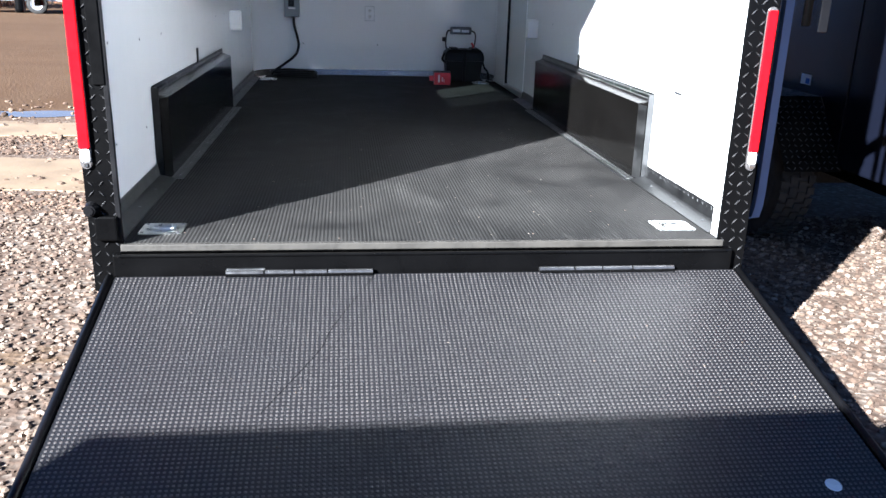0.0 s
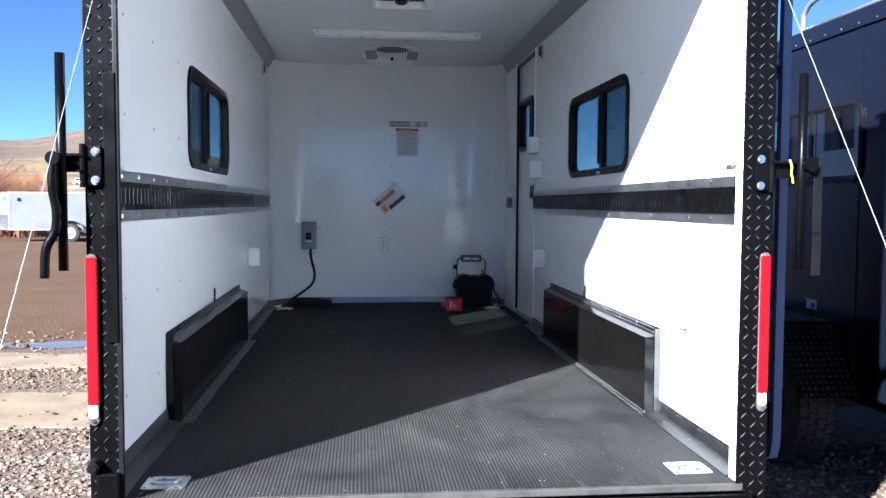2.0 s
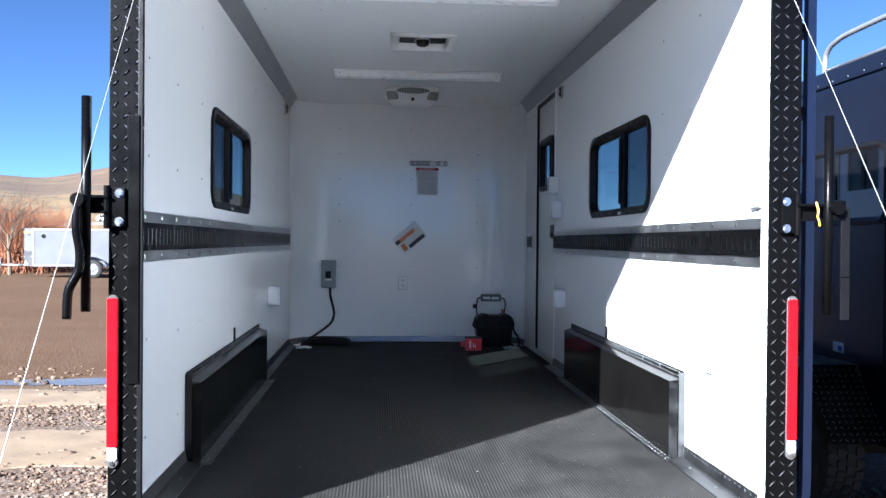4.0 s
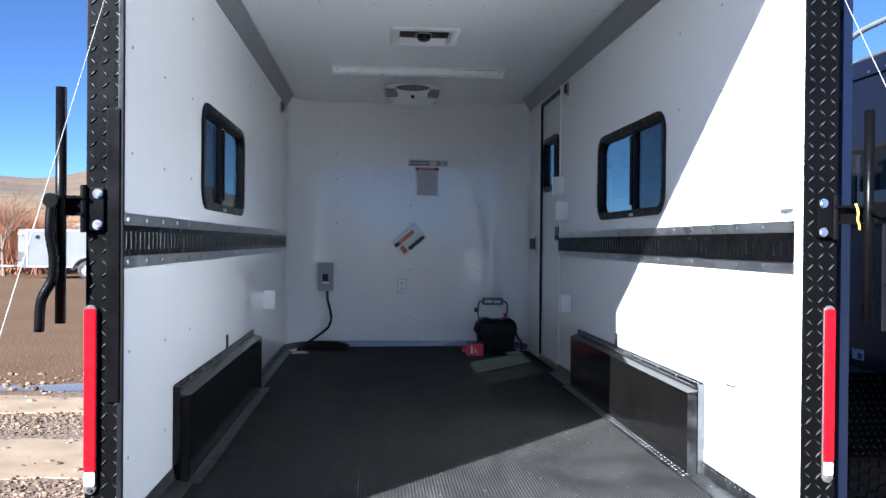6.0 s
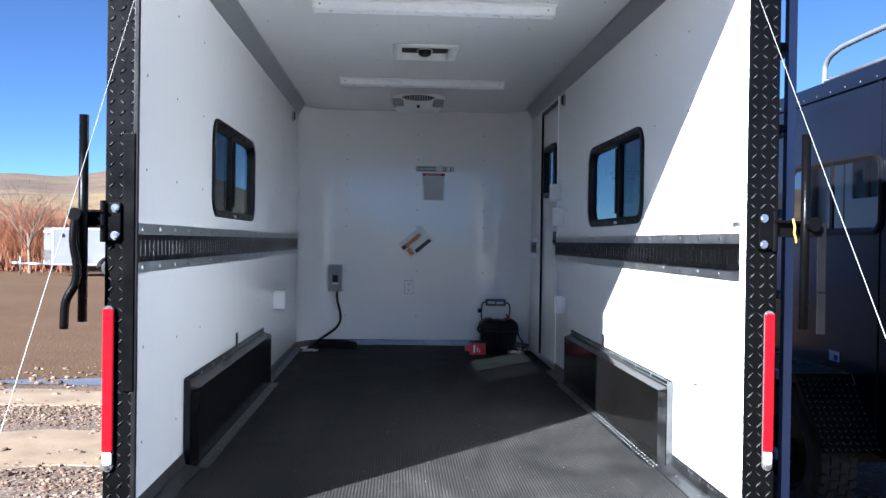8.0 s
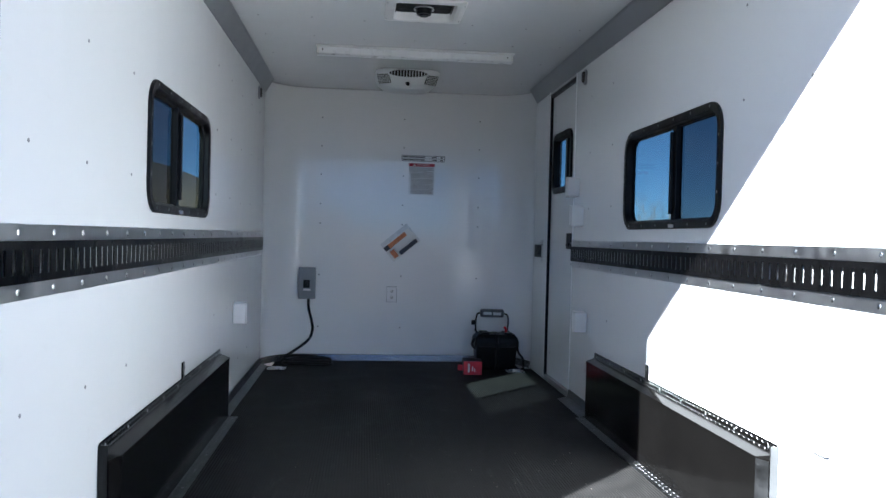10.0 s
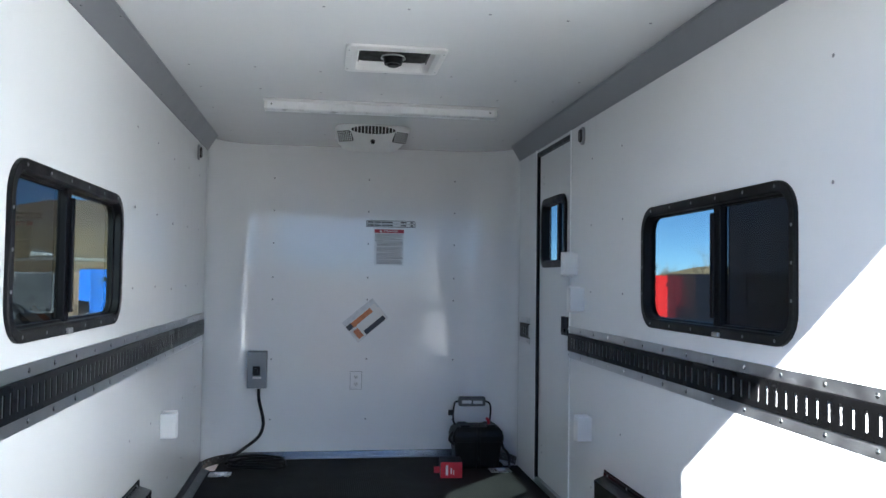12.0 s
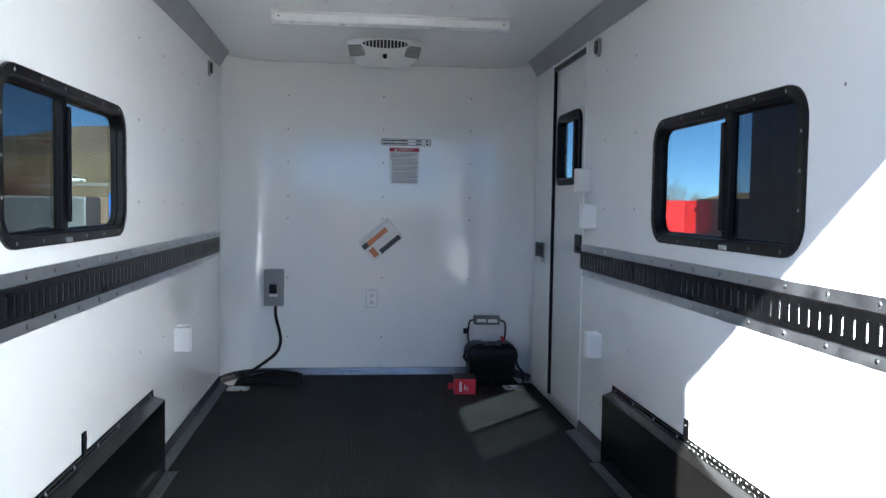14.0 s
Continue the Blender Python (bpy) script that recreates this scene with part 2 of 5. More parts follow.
CAR_WHITE = painted("white_car_paint", (0.75, 0.75, 0.74), 0.25, 0.0, 0.03, 2)
WATER = painted("puddle_water", (0.10, 0.085, 0.06), 0.06, 0.0, 0.3, 2)


# ---- helpers ----
def box(bm, x0, x1, y0, y1, z0, z1, bevel=0.0):
    g = bmesh.ops.create_cube(bm, size=1)["verts"]
    for v in g:
        v.co = ((x0 + x1) / 2 + v.co.x * (x1 - x0), (y0 + y1) / 2 + v.co.y * (y1 - y0), (z0 + z1) / 2 + v.co.z * (z1 - z0))
    if bevel:
        edges = list({e for v in g for e in v.link_edges})
        bmesh.ops.bevel(bm, geom=edges, offset=bevel, segments=2, profile=0.6, affect="EDGES")
    return bm


def cyl(bm, a, b, r, n=12, r2=None):
    a, b = Vector(a), Vector(b)
    d = b - a
    m = Matrix.Translation((a + b) / 2) @ d.to_track_quat("Z", "Y").to_matrix().to_4x4()
    bmesh.ops.create_cone(bm, cap_ends=True, segments=n, radius1=r, radius2=r if r2 is None else r2, depth=d.length, matrix=m)
    return bm


def tube(bm, pts, r, n=8):
    """A round bar swept through points."""
    pts = [Vector(p) for p in pts]
    rings = []
    for i, p in enumerate(pts):
        d = (pts[min(i + 1, len(pts) - 1)] - pts[max(i - 1, 0)]).normalized()
        u = d.orthogonal().normalized()
        if rings:
            u = (last - d * last.dot(d)).normalized()
        last = u
        w = d.cross(u)
        rings.append([bm.verts.new(p + r * (math.cos(2 * math.pi * k / n) * u + math.sin(2 * math.pi * k / n) * w)) for k in range(n)])
    for a, b in zip(rings, rings[1:]):
        for k in range(n):
            bm.faces.new((a[k], a[(k + 1) % n], b[(k + 1) % n], b[k])).smooth = True
    bm.faces.new(rings[0][::-1])
    bm.faces.new(rings[-1])
    return bm


def smooth_path(pts, steps=8):
    """Points along a smooth line through the given ones."""
    p = [Vector(q) for q in pts]
    p = [2 * p[0] - p[1]] + p + [2 * p[-1] - p[-2]]
    out = []
    for i in range(1, len(p) - 2):
        for k in range(steps):
            t = k / steps
            out.append(0.5 * (2 * p[i] + (p[i + 1] - p[i - 1]) * t + (2 * p[i - 1] - 5 * p[i] + 4 * p[i + 1] - p[i + 2]) * t * t
                              + (3 * p[i] - p[i - 1] - 3 * p[i + 1] + p[i + 2]) * t ** 3))
    return out + [p[-2]]


def rounded(a0, a1, b0, b1, r, n=7):
    """A rectangle with round corners, as a list of pairs."""
    out = []
    for ca, cb, s in ((a1 - r, b1 - r, 0), (a0 + r, b1 - r, 1), (a0 + r, b0 + r, 2), (a1 - r, b0 + r, 3)):
        for k in range(n + 1):
            t = (s + k / n) * math.pi / 2
            out.append((ca + r * math.cos(t), cb + r * math.sin(t)))
    return out


def band(bm, loops, closed=True):
    """Faces between following loops of equal length."""
    rows = [[bm.verts.new(p) for p in loop] for loop in loops]
    n = len(rows[0])
    for a, b in zip(rows, rows[1:]):
        for k in range(n if closed else n - 1):
            bm.faces.new((a[k], a[(k + 1) % n], b[(k + 1) % n], b[k]))
    return rows


def mesh_of(name, bm, mat):
    bmesh.ops.recalc_face_normals(bm, faces=bm.faces)
    me = bpy.data.meshes.new(name)
    bm.to_mesh(me)
    bm.free()
    me.materials.append(mat)
    return me


def part(name, bm, mat, parent, label=""):
    ob = new(name, mesh_of(name, bm, mat))
    ob.parent = parent
    return tagged(ob, label)


def struct(name, bm, mat, label="", category=""):
    return tagged(new(name, mesh_of(name, bm, mat)), label, category, kind="structure")


def thing(name, label, category, at=(0, 0, 0), group=""):
    ob = new(name)
    ob.location = at
    ob.empty_display_size = 0.05
    return tagged(ob, label, category, group)


def lug(bm, c, u, v, n, length=0.022, width=0.006, height=0.0022):
    """One raised bar of tread plate at c, along u."""
    a, b = u * length / 2, v * width / 2
    base = [c - a, c - b, c + a, c + b]
    lo = [bm.verts.new(p) for p in base]
    hi = [bm.verts.new(c + (p - c) * 0.55 + n * height) for p in base]
    for k in range(4):
        bm.faces.new((lo[k], lo[(k + 1) % 4], hi[(k + 1) % 4], hi[k]))
    bm.faces.new(hi)


def tread(bm, origin, u, v, n, lu, lv, step=0.034, **size):
    """Rows of crossing lugs over a patch lu by lv."""
    origin, u, v, n = Vector(origin), Vector(u), Vector(v), Vector(n)
    i = 0
    a = step / 2
    while a < lu:
        j = 0
        b = step / 2
        while b < lv:
            s = 1 if (i + j) % 2 else -1
            d = (u + s * v).normalized()
            lug(bm, origin + u * a + v * b + n * 0.0004, d, d.cross(n), n, **size)
            b += step
            j += 1
        a += step
        i += 1
    return bm


def screw_mesh(mat, r=0.0055):
    bm = bmesh.new()
    bmesh.ops.create_uvsphere(bm, u_segments=8, v_segments=4, radius=r)
    for v in bm.verts:
        v.co.x *= 0.35
    return mesh_of("screw", bm, mat)


SCREW = screw_mesh(SCREW_STEEL)
SCREW_BRIGHT = screw_mesh(BOLT)


def screw(x, y, z, parent, axis="x"):
    ob = new("screw", SCREW)
    ob.location = (x, y, z)
    if axis == "y":
        ob.rotation_euler = (0, 0, math.pi / 2)
    if axis == "z":
        ob.rotation_euler = (0, math.pi / 2, 0)
    ob.parent = parent


# ---- the trailer: shell ----
FL, CEIL = 0.55, 2.64
XL, XR, YF, RC = -1.0, 1.01, 4.804, 0.30
TOP = 2.52


def wall_with_holes(name, x_in, x_out, y0, y1, z0, z1, holes, mat, label):
    """A wall along y with rectangular openings that go through it."""
    ys = sorted({y0, y1, *[h[0] for h in holes], *[h[1] for h in holes]})
    zs = sorted({z0, z1, *[h[2] for h in holes], *[h[3] for h in holes]})
    bm = bmesh.new()
    for a, b in zip(ys, ys[1:]):
        for c, d in zip(zs, zs[1:]):
            if not any(h[0] <= a and b <= h[1] and h[2] <= c and d <= h[3] for h in holes):
                box(bm, min(x_in, x_out), max(x_in, x_out), a, b, c, d)
    bmesh.ops.remove_doubles(bm, verts=bm.verts, dist=1e-5)
    seen = {}
    for f in list(bm.faces):
        key = tuple(round(c, 4) for c in f.calc_center_median())
        seen.setdefault(key, []).append(f)
    bmesh.ops.delete(bm, geom=[f for fs in seen.values() if len(fs) > 1 for f in fs], context="FACES")
    return struct(name, bm, mat, label, "wall")


WIN_L = (1.318, 2.402, 1.582, 2.045)
WIN_R = (1.297, 2.382, 1.581, 2.048)
DOOR = (3.375, 4.06, 0.585, 2.53)


def inset(w, d):
    return (w[0] + d, w[1] - d, w[2] + d, w[3] - d)


YC = YF - RC
wall_left = wall_with_holes("wall_left", XL, XL - 0.018, 0.013, YC, 0.45, 2.66, [inset(WIN_L, 0.028)], WHITE, "glossy white panelled trailer side wall with a window")
wall_right = wall_with_holes("wall_right", XR, XR + 0.018, 0.013, YC, 0.45, 2.66, [inset(WIN_R, 0.028), DOOR], WHITE, "glossy white panelled trailer side wall with window and door")
outer = bmesh.new()
box(outer, XL - 0.022, XL - 0.018, 0.06, YC, 0.42, WIN_L[2] + 0.028)
box(outer, XL - 0.022, XL - 0.018, 0.06, WIN_L[0] + 0.028, WIN_L[2] + 0.028, 2.7)
box(outer, XL - 0.022, XL - 0.018, WIN_L[1] - 0.028, YC, WIN_L[2] + 0.028, 2.7)
box(outer, XL - 0.022, XL - 0.018, WIN_L[0] + 0.028, WIN_L[1] - 0.028, WIN_L[3] - 0.028, 2.7)
struct("cladding_left", outer, CHARCOAL, "dark charcoal outer skin of the trailer", "cladding")
outer = bmesh.new()
box(outer, XR + 0.018, XR + 0.022, 0.06, WIN_R[0] + 0.028, 0.42, 2.7)
box(outer, XR + 0.018, XR + 0.022, WIN_R[1] - 0.028, DOOR[0] - 0.003, 0.42, 2.7)
box(outer, XR + 0.018, XR + 0.022, WIN_R[0] + 0.028, WIN_R[1] - 0.028, 0.42, WIN_R[2] + 0.028)
box(outer, XR + 0.018, XR + 0.022, WIN_R[0] + 0.028, WIN_R[1] - 0.028, WIN_R[3] - 0.028, 2.7)
struct("cladding_right", outer, CHARCOAL, "dark charcoal outer skin of the trailer", "cladding")


def front_outline(off, n=24):
    """The rounded front wall in plan, moved outwards by off."""
    out = [(XL - off, YC)]
    for cx, a0 in ((XL + RC, math.pi), (XR - RC, math.pi / 2)):
        for k in range(n + 1):
            a = a0 - k / n * math.pi / 2
            out.append((cx + (RC + off) * math.cos(a), YC + (RC + off) * math.sin(a)))
        if a0 > 2:
            out += [(XL + RC + 0.012, YF + off), (XR - RC - 0.012, YF + off)]
    out.append((XR + off, YC))
    return out


bm = bmesh.new()
loops = [[(x, y, z) for x, y in front_outline(o)] for o, z in ((0, 0.45), (0, 2.66), (0.09, 2.66), (0.09, 0.45))]
band(bm, loops[:2], closed=False)
for f in bm.faces:
    f.smooth = True
band(bm, loops[1:] + [loops[0]], closed=False)
wall_front = struct("wall_front", bm, WHITE, "glossy white front wall with rounded corners", "wall")
bm = bmesh.new()
band(bm, [[(x, y, 0.42) for x, y in front_outline(0.092)], [(x, y, 2.7) for x, y in front_outline(0.092)], [(x, y, 2.7) for x, y in front_outline(0.096)]], closed=False)
struct("cladding_front", bm, CHARCOAL, "dark charcoal outer skin round the front", "cladding")

bm = bmesh.new()
box(bm, XL, XR, 0.012, YC, FL - 0.05, FL)
box(bm, XL + RC * 0.3, XR - RC * 0.3, YC, YF, FL - 0.05, FL)
floor = struct("floor", bm, RUBBER, "black ribbed rubber floor with dust and pale streaks", "floor")
bm = bmesh.new()
box(bm, -0.93, 0.962, -0.006, 0.012, FL - 0.022, FL - 0.001, 0.003)
struct("floor_edge", bm, WOOD_EDGE, "worn bare board edge of the trailer floor", "threshold")
bm = bmesh.new()
box(bm, -0.95, 0.985, -0.03, 0.05, 0.43, FL - 0.024, 0.006)
box(bm, -0.93, 0.962, -0.036, -0.006, FL - 0.032, FL - 0.024, 0.003)
struct("sill", bm, BLACK_STEEL, "black steel rear sill beam", "sill")

bm = bmesh.new()
box(bm, 0.944, XR - 0.001, 0.0135, 0.06, FL + 0.001, TOP, 0.004)
struct("jamb_right", bm, WHITE, "white jamb behind the corner post", "jamb")

# ceiling, with the hole of the roof vent
VENT = (-0.165, 0.18, 2.335, 2.685)
bm = bmesh.new()
for x0, x1, y0, y1 in ((XL, VENT[0], 0.06, YF), (VENT[1], XR, 0.06, YF), (VENT[0], VENT[1], 0.06, VENT[2]), (VENT[0], VENT[1], VENT[3], YF)):
    box(bm, x0, x1, y0, y1, CEIL, CEIL + 0.05)
ceiling = struct("ceiling", bm, WHITE, "glossy white panelled ceiling", "ceiling")
bm = bmesh.new()
for x0, x1, y0, y1 in ((-1.09, VENT[0], 0, YF + 0.09), (VENT[1], 1.10, 0, YF + 0.09), (VENT[0], VENT[1], 0, VENT[2]), (VENT[0], VENT[1], VENT[3], YF + 0.09)):
    box(bm, x0, x1, y0, y1, CEIL + 0.052, CEIL + 0.075)
struct("roof", bm, SILVER, "plain metal trailer roof", "roof")
bm = bmesh.new()
box(bm, -1.014, 1.038, 0.002, 0.06, TOP, 2.688, 0.004)
struct("header", bm, BLACK_STEEL, "black steel beam over the rear opening", "beam")


def cove(name, side, x_wall):
    """Grey angle strip between wall and ceiling."""
    bm = bmesh.new()
    s = side
    prof = [(x_wall, 2.545), (x_wall - s * 0.004, 2.545), (x_wall - s * 0.010, 2.556), (x_wall - s * 0.056, 2.632), (x_wall - s * 0.064, 2.6365), (x_wall - s * 0.064, CEIL)]
    band(bm, [[(x, y, z) for x, z in prof] for y in (0.06, YC + 0.01)], closed=False)
    ob = struct(name, bm, GREY_TRIM, "grey painted metal cove strip along the ceiling", "trim")
    for k in range(14):
        screw(x_wall - s * (0.013 if k % 2 else 0.052), 0.3 + 0.3 * k, 2.559 if k % 2 else 2.625, ob, "z")
    bm = bmesh.new()
    prof2 = [(x - s * 0.002, z - 0.002) for x, z in prof[1:5]]
    band(bm, [[(x, y, z) for x, z in prof2] for y in (3.72, 3.80)], closed=False)
    part("joint_cover", bm, GREY_TRIM, ob)


cove("trim_left", -1, XL)
cove("trim_right", 1, XR)


# ---- rear posts ----
def post(name, x0, x1, label):
    bm = bmesh.new()
    box(bm, x0, x1, 0.0, 0.012, 0.40, 2.69, 0.003)
    ob = struct(name, bm, BLACK_STEEL, label, "post")
    bm = bmesh.new()
    tread(bm, (x0 + 0.002, 0.0, 0.41), (0, 0, 1), (1, 0, 0), (0, -1, 0), 2.1, x1 - x0 - 0.006, 0.031, length=0.028, width=0.0050, height=0.0032)
    part("tread_pattern", bm, BLACK_LUG, ob)
    return ob


post_left = post("post_left", -1.016, -0.920, "black tread plate corner post at the rear opening")
post_right = post("post_right", 0.943, 1.040, "black tread plate corner post at the rear opening")
bm = bmesh.new()
box(bm, -0.962, -0.928, -0.008, -0.0005, 1.02, 1.79, 0.002)
part("latch_plate", bm, BLACK_STEEL, post_left, "smooth black strike plate")
bm = bmesh.new()
box(bm, -0.934, -0.920, -0.004, 0.0, 0.56, 2.5, 0.002)
part("seal_strip", bm, BLACK_PLASTIC, post_left, "black rubber door seal")
bm = bmesh.new()
cyl(bm, (-1.0, 0.0, 0.66), (-1.0, -0.03, 0.66), 0.022, 14, 0.017)
cyl(bm, (-1.0, -0.03, 0.66), (-1.0, -0.034, 0.66), 0.012, 10)
part("bumper_knob", bm, BLACK_PLASTIC, post_left, "round black rubber bumper")
bm = bmesh.new()
box(bm, -0.995, -0.93, -0.02, 0.0, 0.565, 0.64, 0.006)
part("hinge_block", bm, BLACK_STEEL, post_left)


def marker_lamp(x, z0, z1):
    """Tall red reflector bar with clear ends."""
    ob = thing("reflector_lamp", "tall red reflective tail lamp bar with clear plastic ends", "lamp", (x, 0, z0), "tail lamps")
    w = 0.0165
    for name, a, b, mat, hw, d in (("base", z0, z1, LENS, w, 0.008), ("red_lens", z0 + 0.060, z1 - 0.010, RED_TAPE, w - 0.0012, 0.0125), ("white_lens", z0 + 0.022, z0 + 0.058, PAPER, w - 0.003, 0.012)):
        bm = bmesh.new()
        loop = rounded(-hw, hw, a - z0, b - z0, hw * (0.95 if name == "base" else 0.3), 5)
        r = band(bm, [[(u, -0.003, v) for u, v in loop], [(u, -d, v) for u, v in loop], [(u * 0.8, -d - 0.002, v) for u, v in loop]])
        bm.faces.new(r[-1])
        bm.faces.new(r[0][::-1])
        part(name, bm, mat, ob, {"red_lens": "red reflective lens", "white_lens": "clear white lens", "base": ""}[name])
    for zz in (0.012, z1 - z0 - 0.012):
        bm = bmesh.new()
        cyl(bm, (0, -0.010, zz), (0, -0.014, zz), 0.006, 10)
        part("lamp_screw", bm, BOLT, ob)


marker_lamp(-1.0, 0.780, 1.276)
marker_lamp(1.0155, 0.780, 1.279)


def bar_lock(side, px, rod_x, z_top, z_low, label):
    """Swung-out bar lock: bracket bolted to the post, upright rod, cranked handle."""
    ob = thing("bar_lock", label, "door lock", (px, -0.002, 1.54), "bar locks")
    s = side

    def rel(x, y, z):
        return (x - px, y + 0.002, z - 1.54)

    def bx(x0, x1, *r, **k):
        lo, hi = sorted((x0, x1))
        return box(bmesh.new(), lo - px, hi - px, r[0] + 0.002, r[1] + 0.002, r[2] - 1.54, r[3] - 1.54, **k)

    part("bracket", bx(px - s * 0.016, px + s * 0.028, -0.016, -0.003, 1.470, 1.582, bevel=0.003), BLACK_STEEL, ob)
    bm = bmesh.new()
    cyl(bm, rel(px + s * 0.034, -0.018, 1.465), rel(px + s * 0.034, -0.018, 1.588), 0.009, 12)
    part("hinge_pin", bm, BLACK_STEEL, ob)
    bm = bx(px + s * 0.028, rod_x, -0.034, -0.008, 1.553, 1.560)
    lo, hi = sorted((px + s * 0.034, rod_x))
    box(bm, lo - px, hi - px, -0.032, -0.006, 1.508 - 1.54, 1.515 - 1.54)
    box(bm, lo - px, hi - px, -0.010, -0.004, 1.515 - 1.54, 1.553 - 1.54)
    part("arm", bm, BLACK_STEEL, ob)
    bm = bmesh.new()
    tube(bm, [rel(rod_x, -0.03, z_low), rel(rod_x, -0.03, z_top)], 0.0135, 14)
    part("rod", bm, BLACK_STEEL, ob)
    hx = rod_x + s * 0.012
    path = smooth_path([rel(hx, -0.055, 1.558), rel(hx + s * 0.004, -0.06, 1.47), rel(hx - s * 0.006, -0.06, 1.40), rel(hx - s * 0.002, -0.06, 1.345), rel(hx + s * 0.022, -0.065, 1.29), rel(hx + s * 0.026, -0.068, 1.212)])
    bm = bmesh.new()
    if s < 0:
        tube(bm, path, 0.0125, 12)
    else:
        box(bm, 0.030, 0.058, -0.048, -0.042, -0.20, 0.012, 0.002)
        box(bm, 0.034, 0.062, -0.043, -0.037, -0.33, -0.19, 0.002)
        bm.transform(Matrix.Translation((rod_x - px, 0, 0)))
    part("handle", bm, BLACK_STEEL if s < 0 else BLACK_PLASTIC, ob)
    bm = bmesh.new()
    cyl(bm, rel(hx, -0.07, 1.545), rel(hx, -0.02, 1.545), 0.019, 14)
    part("pivot", bm, BLACK_STEEL, ob)
    for z in (1.566, 1.485):
        bm = bmesh.new()
        cyl(bm, rel(px, -0.016, z), rel(px, -0.024, z), 0.0095, 6)
        cyl(bm, rel(px, -0.016, z), rel(px, -0.018, z), 0.013, 14)
        part("bolt", bm, BOLT, ob, "bright zinc bolt")
    return ob


bar_lock(-1, -0.981, -1.068, 1.838, 1.230, "black steel bar lock with hanging cranked handle on the post")
lock_r = bar_lock(1, 0.989, 1.112, 1.826, 1.226, "black steel bar lock with yellow cord tied round its arm")
bm = bmesh.new()
tube(bm, smooth_path([(0.078, -0.040, 0.024), (0.082, -0.046, 0.0), (0.080, -0.046, -0.018), (0.086, -0.044, -0.034), (0.090, -0.040, -0.048)], 4), 0.0032, 7)
part("tie_cord", bm, YELLOW, lock_r, "yellow cord loop")
bm = bmesh.new()
box(bm, 0.128, 0.165, -0.05, -0.042, -0.03, 0.03, 0.002)
part("keeper_plate", bm, BLACK_STEEL, lock_r)


# ---- ramp ----
RAMP_SLOPE = math.atan(0.2376)
ramp_door = thing("ramp_door", "lowered black rear ramp door with studded rubber surface", "ramp", (0, -0.03, 0.462))
ramp_door.rotation_euler = (RAMP_SLOPE, 0, 0)
RL = 1.985
bm = bmesh.new()
box(bm, -0.955, 1.0, -RL, -0.012, -0.045, 0.0, 0.004)
part("panel", bm, BLACK_STEEL, ramp_door)
bm = bmesh.new()
box(bm, -0.94, -0.1836, -RL + 0.01, -0.02, 0.0005, 0.006, 0.0005)
part("mat", bm, STUDDED, ramp_door, "studded black rubber mat")
bm = bmesh.new()
box(bm, -0.1834, 0.985, -RL + 0.01, -0.02, 0.0005, 0.0062, 0.0005)
part("mat", bm, STUDDED, ramp_door, "studded black rubber mat")
# thin dark line running diagonally over the mat
bm = bmesh.new()
k = 1 / math.cos(RAMP_SLOPE)
tube(bm, smooth_path([(-0.173, -0.02 * k, 0.0062), (-0.30, -0.28 * k, 0.0064), (-0.335, -0.38 * k, 0.0064), (-0.469, -0.61 * k, 0.0062)], 5), 0.0012, 5)
part("dark_line", bm, BLACK_PLASTIC, ramp_door, "thin dark diagonal line on the mat")
bm = bmesh.new()
bmesh.ops.create_cone(bm, cap_ends=True, segments=20, radius1=0.019, radius2=0.018, depth=0.0016, matrix=Matrix.Translation((0.836, -0.90 * k, 0.0072)))
part("sticker", bm, LABEL_WHITE, ramp_door, "small pale round sticker")
bm = bmesh.new()
for x in (-0.958, 1.003):
    tube(bm, [(x, -0.015, 0.003), (x, -RL, 0.003)], 0.012, 8)
part("edge_seal", bm, BLACK_PLASTIC, ramp_door, "black rubber bulb seal")
for x0 in (-0.62, 0.345):
    bm = bmesh.new()
    box(bm, x0, x0 + 0.44, -0.03, -0.012, 0.002, 0.011, 0.002)
    part("hinge_leaf", bm, BLACK_STEEL, ramp_door)
    bm = bmesh.new()
    for k, (a, b) in enumerate(((0.0, 0.11), (0.115, 0.20), (0.205, 0.30), (0.305, 0.44))):
        cyl(bm, (x0 + a, -0.012, 0.010), (x0 + b, -0.012, 0.010), 0.009, 10)
    part("hinge_knuckle", bm, BLACK_LUG, ramp_door, "worn hinge barrel")
bm = bmesh.new()
box(bm, -0.62, -0.505, -0.004, 0.004, -0.004, 0.018, 0.003)
part("hinge_stop", bm, ALU, ramp_door, "worn bright metal hinge end")
for sx, x in ((-1, -0.85), (1, 0.872)):
    bm = bmesh.new()
    x2 = -0.945 if sx < 0 else 0.985
    tube(bm, [(x, -0.02, 2.46), ((x + x2) / 2, -0.75, 1.285), (x2, -1.48, 0.13)], 0.0009, 6)
    ob = tagged(new("ramp_cable", mesh_of("ramp_cable", bm, CABLE_WIRE)), "thin pale coated steel ramp cable", "cable", "ramp cables")


# ---- windows ----
def rr(w, x, r):
    return [(x, a, b) for a, b in rounded(w[0], w[1], w[2], w[3], r)]


